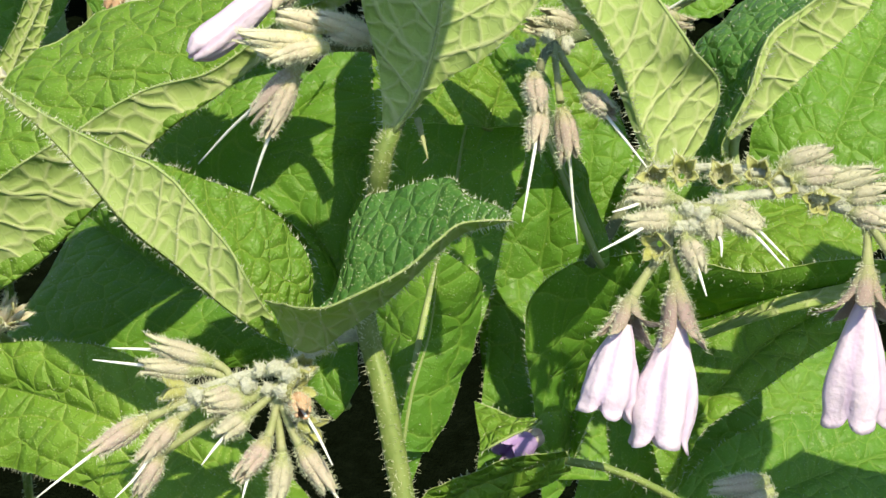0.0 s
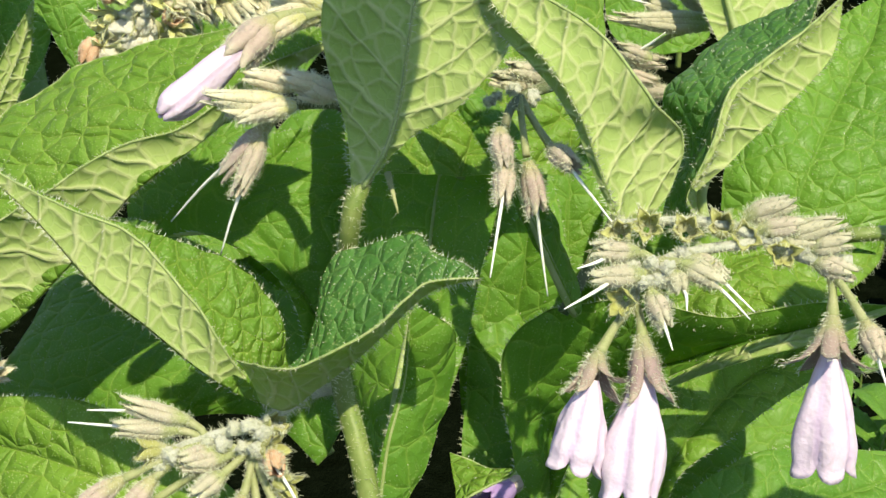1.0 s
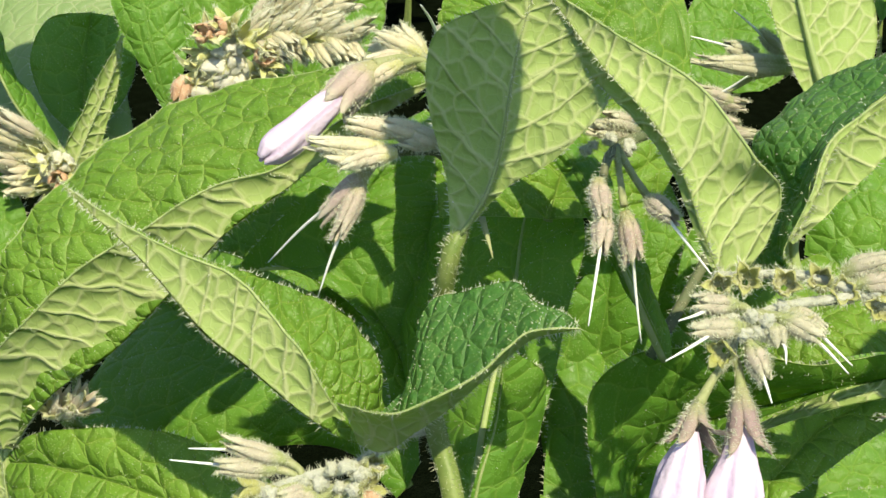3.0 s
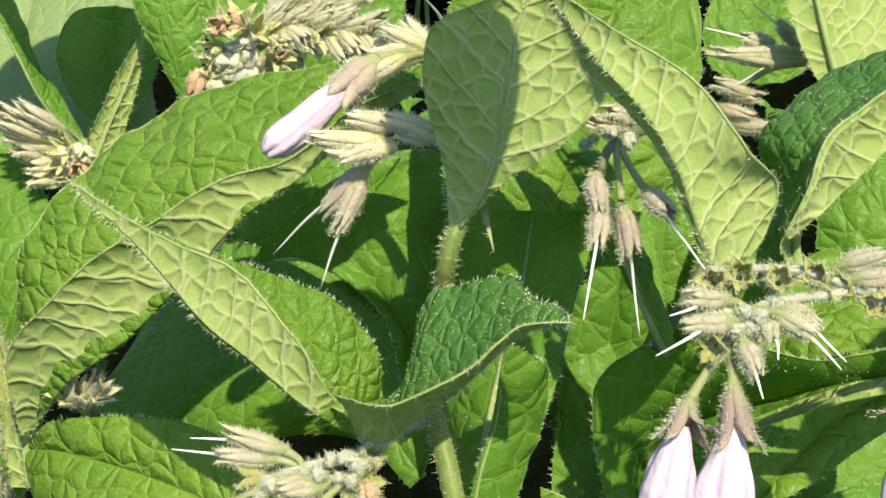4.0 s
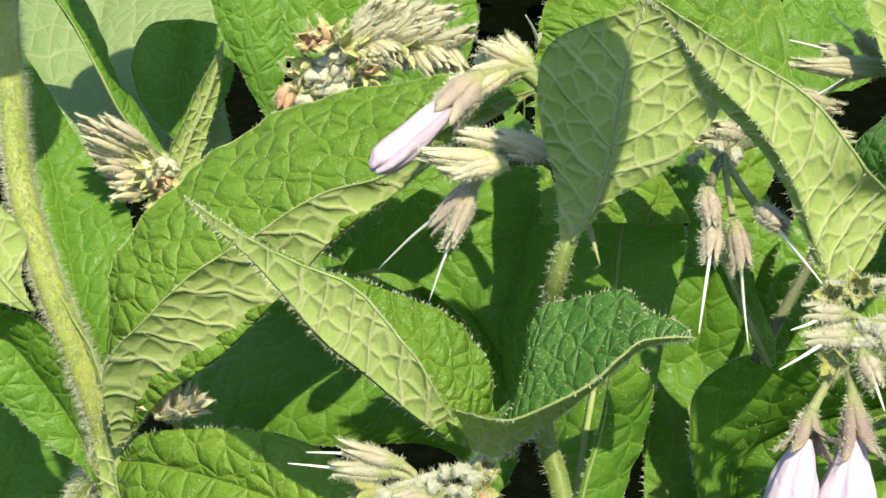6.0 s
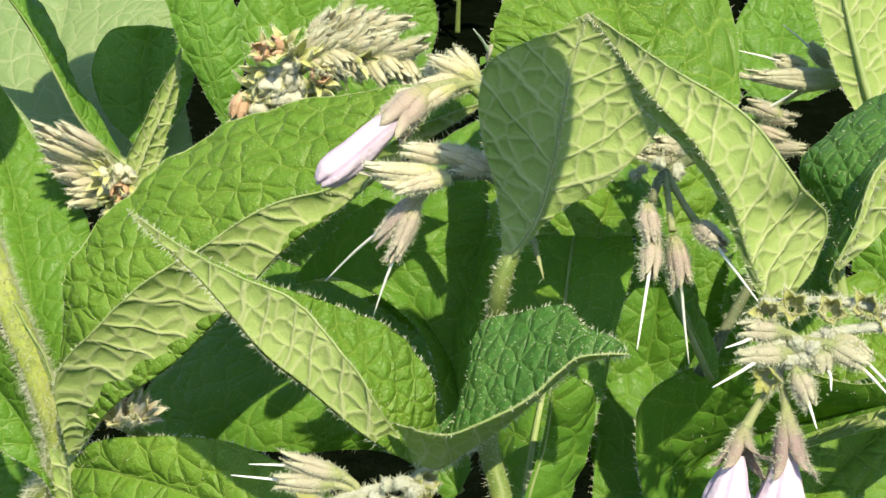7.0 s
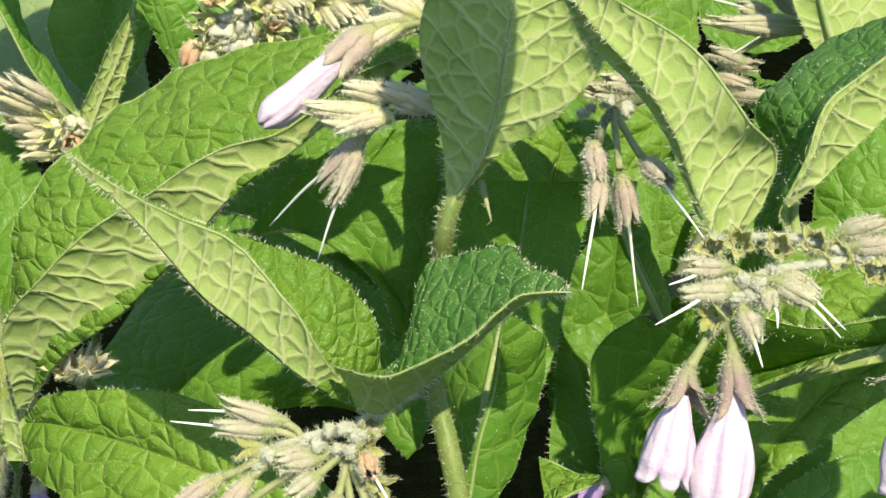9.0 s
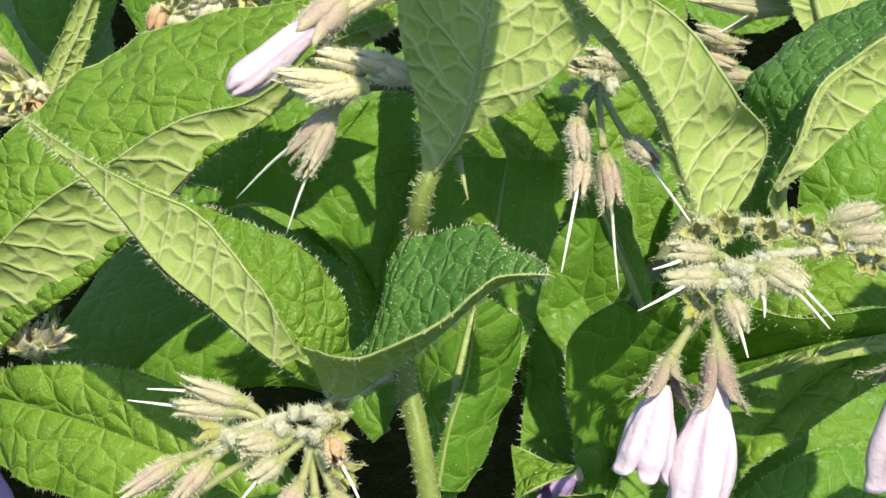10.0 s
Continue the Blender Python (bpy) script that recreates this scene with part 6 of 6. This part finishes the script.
leaf(leftp,
     [(-0.1341, 0.0672, 0.4349), (-0.1314, 0.0739, 0.4493), (-0.1261, 0.0785, 0.4588), (-0.1167, 0.0822, 0.4659), (-0.1048, 0.0849, 0.4704)],
     [(-0.1262, 0.0664, 0.4323), (-0.1208, 0.0715, 0.4431), (-0.1168, 0.0756, 0.4514), (-0.1115, 0.0796, 0.4597), (-0.1048, 0.0849, 0.4704)],
     [(-0.1103, 0.0670, 0.4320), (-0.1049, 0.0710, 0.4403), (-0.1009, 0.0751, 0.4487), (-0.1009, 0.0795, 0.4583), (-0.1048, 0.0849, 0.4704)], grain=0.9, label='low leaf in shade under the thick stem')
leaf(backr,
     [(0.0437, 0.0467, 0.4777), (0.0460, 0.0516, 0.4881), (0.0472, 0.0565, 0.4985), (0.0507, 0.0614, 0.5089), (0.0600, 0.0651, 0.5160)],
     [(0.0529, 0.0471, 0.4775), (0.0552, 0.0520, 0.4879), (0.0564, 0.0568, 0.4983), (0.0576, 0.0607, 0.5067), (0.0600, 0.0651, 0.5160)],
     [(0.0690, 0.0477, 0.4771), (0.0713, 0.0526, 0.4875), (0.0702, 0.0573, 0.4980), (0.0668, 0.0620, 0.5086), (0.0600, 0.0651, 0.5160)], grain=0.9, cell=5.5, label='comfrey leaf between the calyces and the bells')
stem(rightp, [(0.0329, 0.0010, 0.5112), (0.0394, 0.0059, 0.5212), (0.0432, 0.0091, 0.5278), (0.0460, 0.0127, 0.5354)], [0.001, 0.001, 0.0009, 0.0009], name='stalk', material=DARK_STALK)
leaf(backr,
     [(0.0327, 0.0583, 0.4777), (0.0315, 0.0642, 0.4907), (0.0339, 0.0701, 0.5036), (0.0400, 0.0762, 0.5114), (0.0451, 0.0814, 0.5171)],
     [(0.0422, 0.0586, 0.4776), (0.0422, 0.0645, 0.4905), (0.0427, 0.0704, 0.5035), (0.0436, 0.0763, 0.5113), (0.0451, 0.0814, 0.5171)],
     [(0.0541, 0.0590, 0.4775), (0.0540, 0.0648, 0.4904), (0.0516, 0.0706, 0.5034), (0.0484, 0.0765, 0.5113), (0.0451, 0.0814, 0.5171)], grain=0.9, label='shaded leaf behind the hanging calyces')
stem(centre, [(0.0052, 0.0038, 0.5346), (0.0059, 0.0005, 0.5328), (0.0067, -0.0019, 0.5303)], [0.0006, 0.0004, 0.00012], name='bract', material=PEDICEL, label='small pale pointed bract')
# added leaf in the shape of a shadow that falls on the broad leaf behind
leaf(backl,
     [(-0.0785, 0.0899, 0.5170), (-0.0865, 0.0930, 0.5243), (-0.0896, 0.0972, 0.5336), (-0.0860, 0.1009, 0.5414), (-0.0768, 0.1018, 0.5427)],
     [(-0.0782, 0.0898, 0.5168), (-0.0787, 0.0958, 0.5246), (-0.0782, 0.0996, 0.5328), (-0.0776, 0.1018, 0.5374), (-0.0768, 0.1018, 0.5427)],
     [(-0.0776, 0.0899, 0.5170), (-0.0699, 0.0937, 0.5246), (-0.0669, 0.0978, 0.5333), (-0.0686, 0.1010, 0.5405), (-0.0768, 0.1018, 0.5427)], grain=0.8, cell=4.5, rib=0.4, label='heart-shaped leaf standing in for a cast shadow')

leaf(backl,
     [(-0.0187, 0.0660, 0.4982), (-0.0211, 0.0700, 0.5041), (-0.0208, 0.0750, 0.5103), (-0.0174, 0.0800, 0.5160), (-0.0117, 0.0850, 0.5207), (-0.0035, 0.0900, 0.5243)],
     [(-0.0112, 0.0660, 0.4976), (-0.0119, 0.0700, 0.5044), (-0.0108, 0.0750, 0.5113), (-0.0092, 0.0800, 0.5174), (-0.0058, 0.0850, 0.5216), (-0.0035, 0.0900, 0.5243)],
     [(-0.0031, 0.0660, 0.4983), (-0.0012, 0.0700, 0.5049), (0.0002, 0.0750, 0.5117), (0.0008, 0.0800, 0.5175), (0.0002, 0.0850, 0.5208), (-0.0035, 0.0900, 0.5243)], grain=0.8, cell=5.0, label='comfrey leaf half lit behind the straw-coloured calyces')

leaf(leftp,
     [(-0.1192, 0.0620, 0.4213), (-0.1018, 0.0600, 0.4260), (-0.0862, 0.0570, 0.4280), (-0.0708, 0.0530, 0.4279), (-0.0585, 0.0490, 0.4255), (-0.0506, 0.0460, 0.4210)],
     [(-0.1169, 0.0580, 0.4178), (-0.0986, 0.0560, 0.4198), (-0.0831, 0.0530, 0.4217), (-0.0690, 0.0490, 0.4228), (-0.0576, 0.0450, 0.4230), (-0.0496, 0.0420, 0.4240)],
     [(-0.1125, 0.0520, 0.4143), (-0.0935, 0.0500, 0.4133), (-0.0795, 0.0470, 0.4145), (-0.0666, 0.0430, 0.4180), (-0.0560, 0.0390, 0.4222), (-0.0482, 0.0360, 0.4284)], grain=0.7, cell=5.0, label='low comfrey leaf under the purple bell')

# more of the same growth behind, below and to the sides
wild = random.Random(4)


def wild_plant(x, y, tall):
    stock = plant((x, y, 0), "comfrey plant deep in the bed with overlapping leaves")
    stem(stock, [(x, y, tall), (x + 0.005, y + 0.005, tall * 0.5), (x, y, 0)], [0.0016, 0.003, 0.0045], bristle=0)
    for k in range(7):
        wild_leaf(stock, (x, y, tall * (0.40 + 0.1 * k)), k * 137 + wild.uniform(-30, 30), wild.uniform(0.09, 0.15), wild.uniform(0.04, 0.06), wild.uniform(0.3, 0.9), wild.uniform(0.5, 1.0), 5.0)
    return stock


low = [wild_plant(1.2 + 0.3 * n, 0.2, 0.18 + 0.03 * n) for n in range(5)]
for n in range(265):
    x, y = wild.uniform(-1.7, 1.7), wild.uniform(-1.3, 2.4)
    size = wild.uniform(0.8, 1.15)
    if abs(x) < 0.26 and -0.5 < y < 0.3 or abs(x) < 0.3 * y + 0.12 and 0.0 < y < 1.3:
        continue
    # young growth stays low under the flowering plants
    if abs(x) < 0.36 * y + 0.2 and 0.0 < y < 1.7:
        size *= 0.45
    copy_thing(low[n % 5], pose(x, y, 0, 0, 0, wild.uniform(0, 360)) @ Matrix.Scale(size, 4))
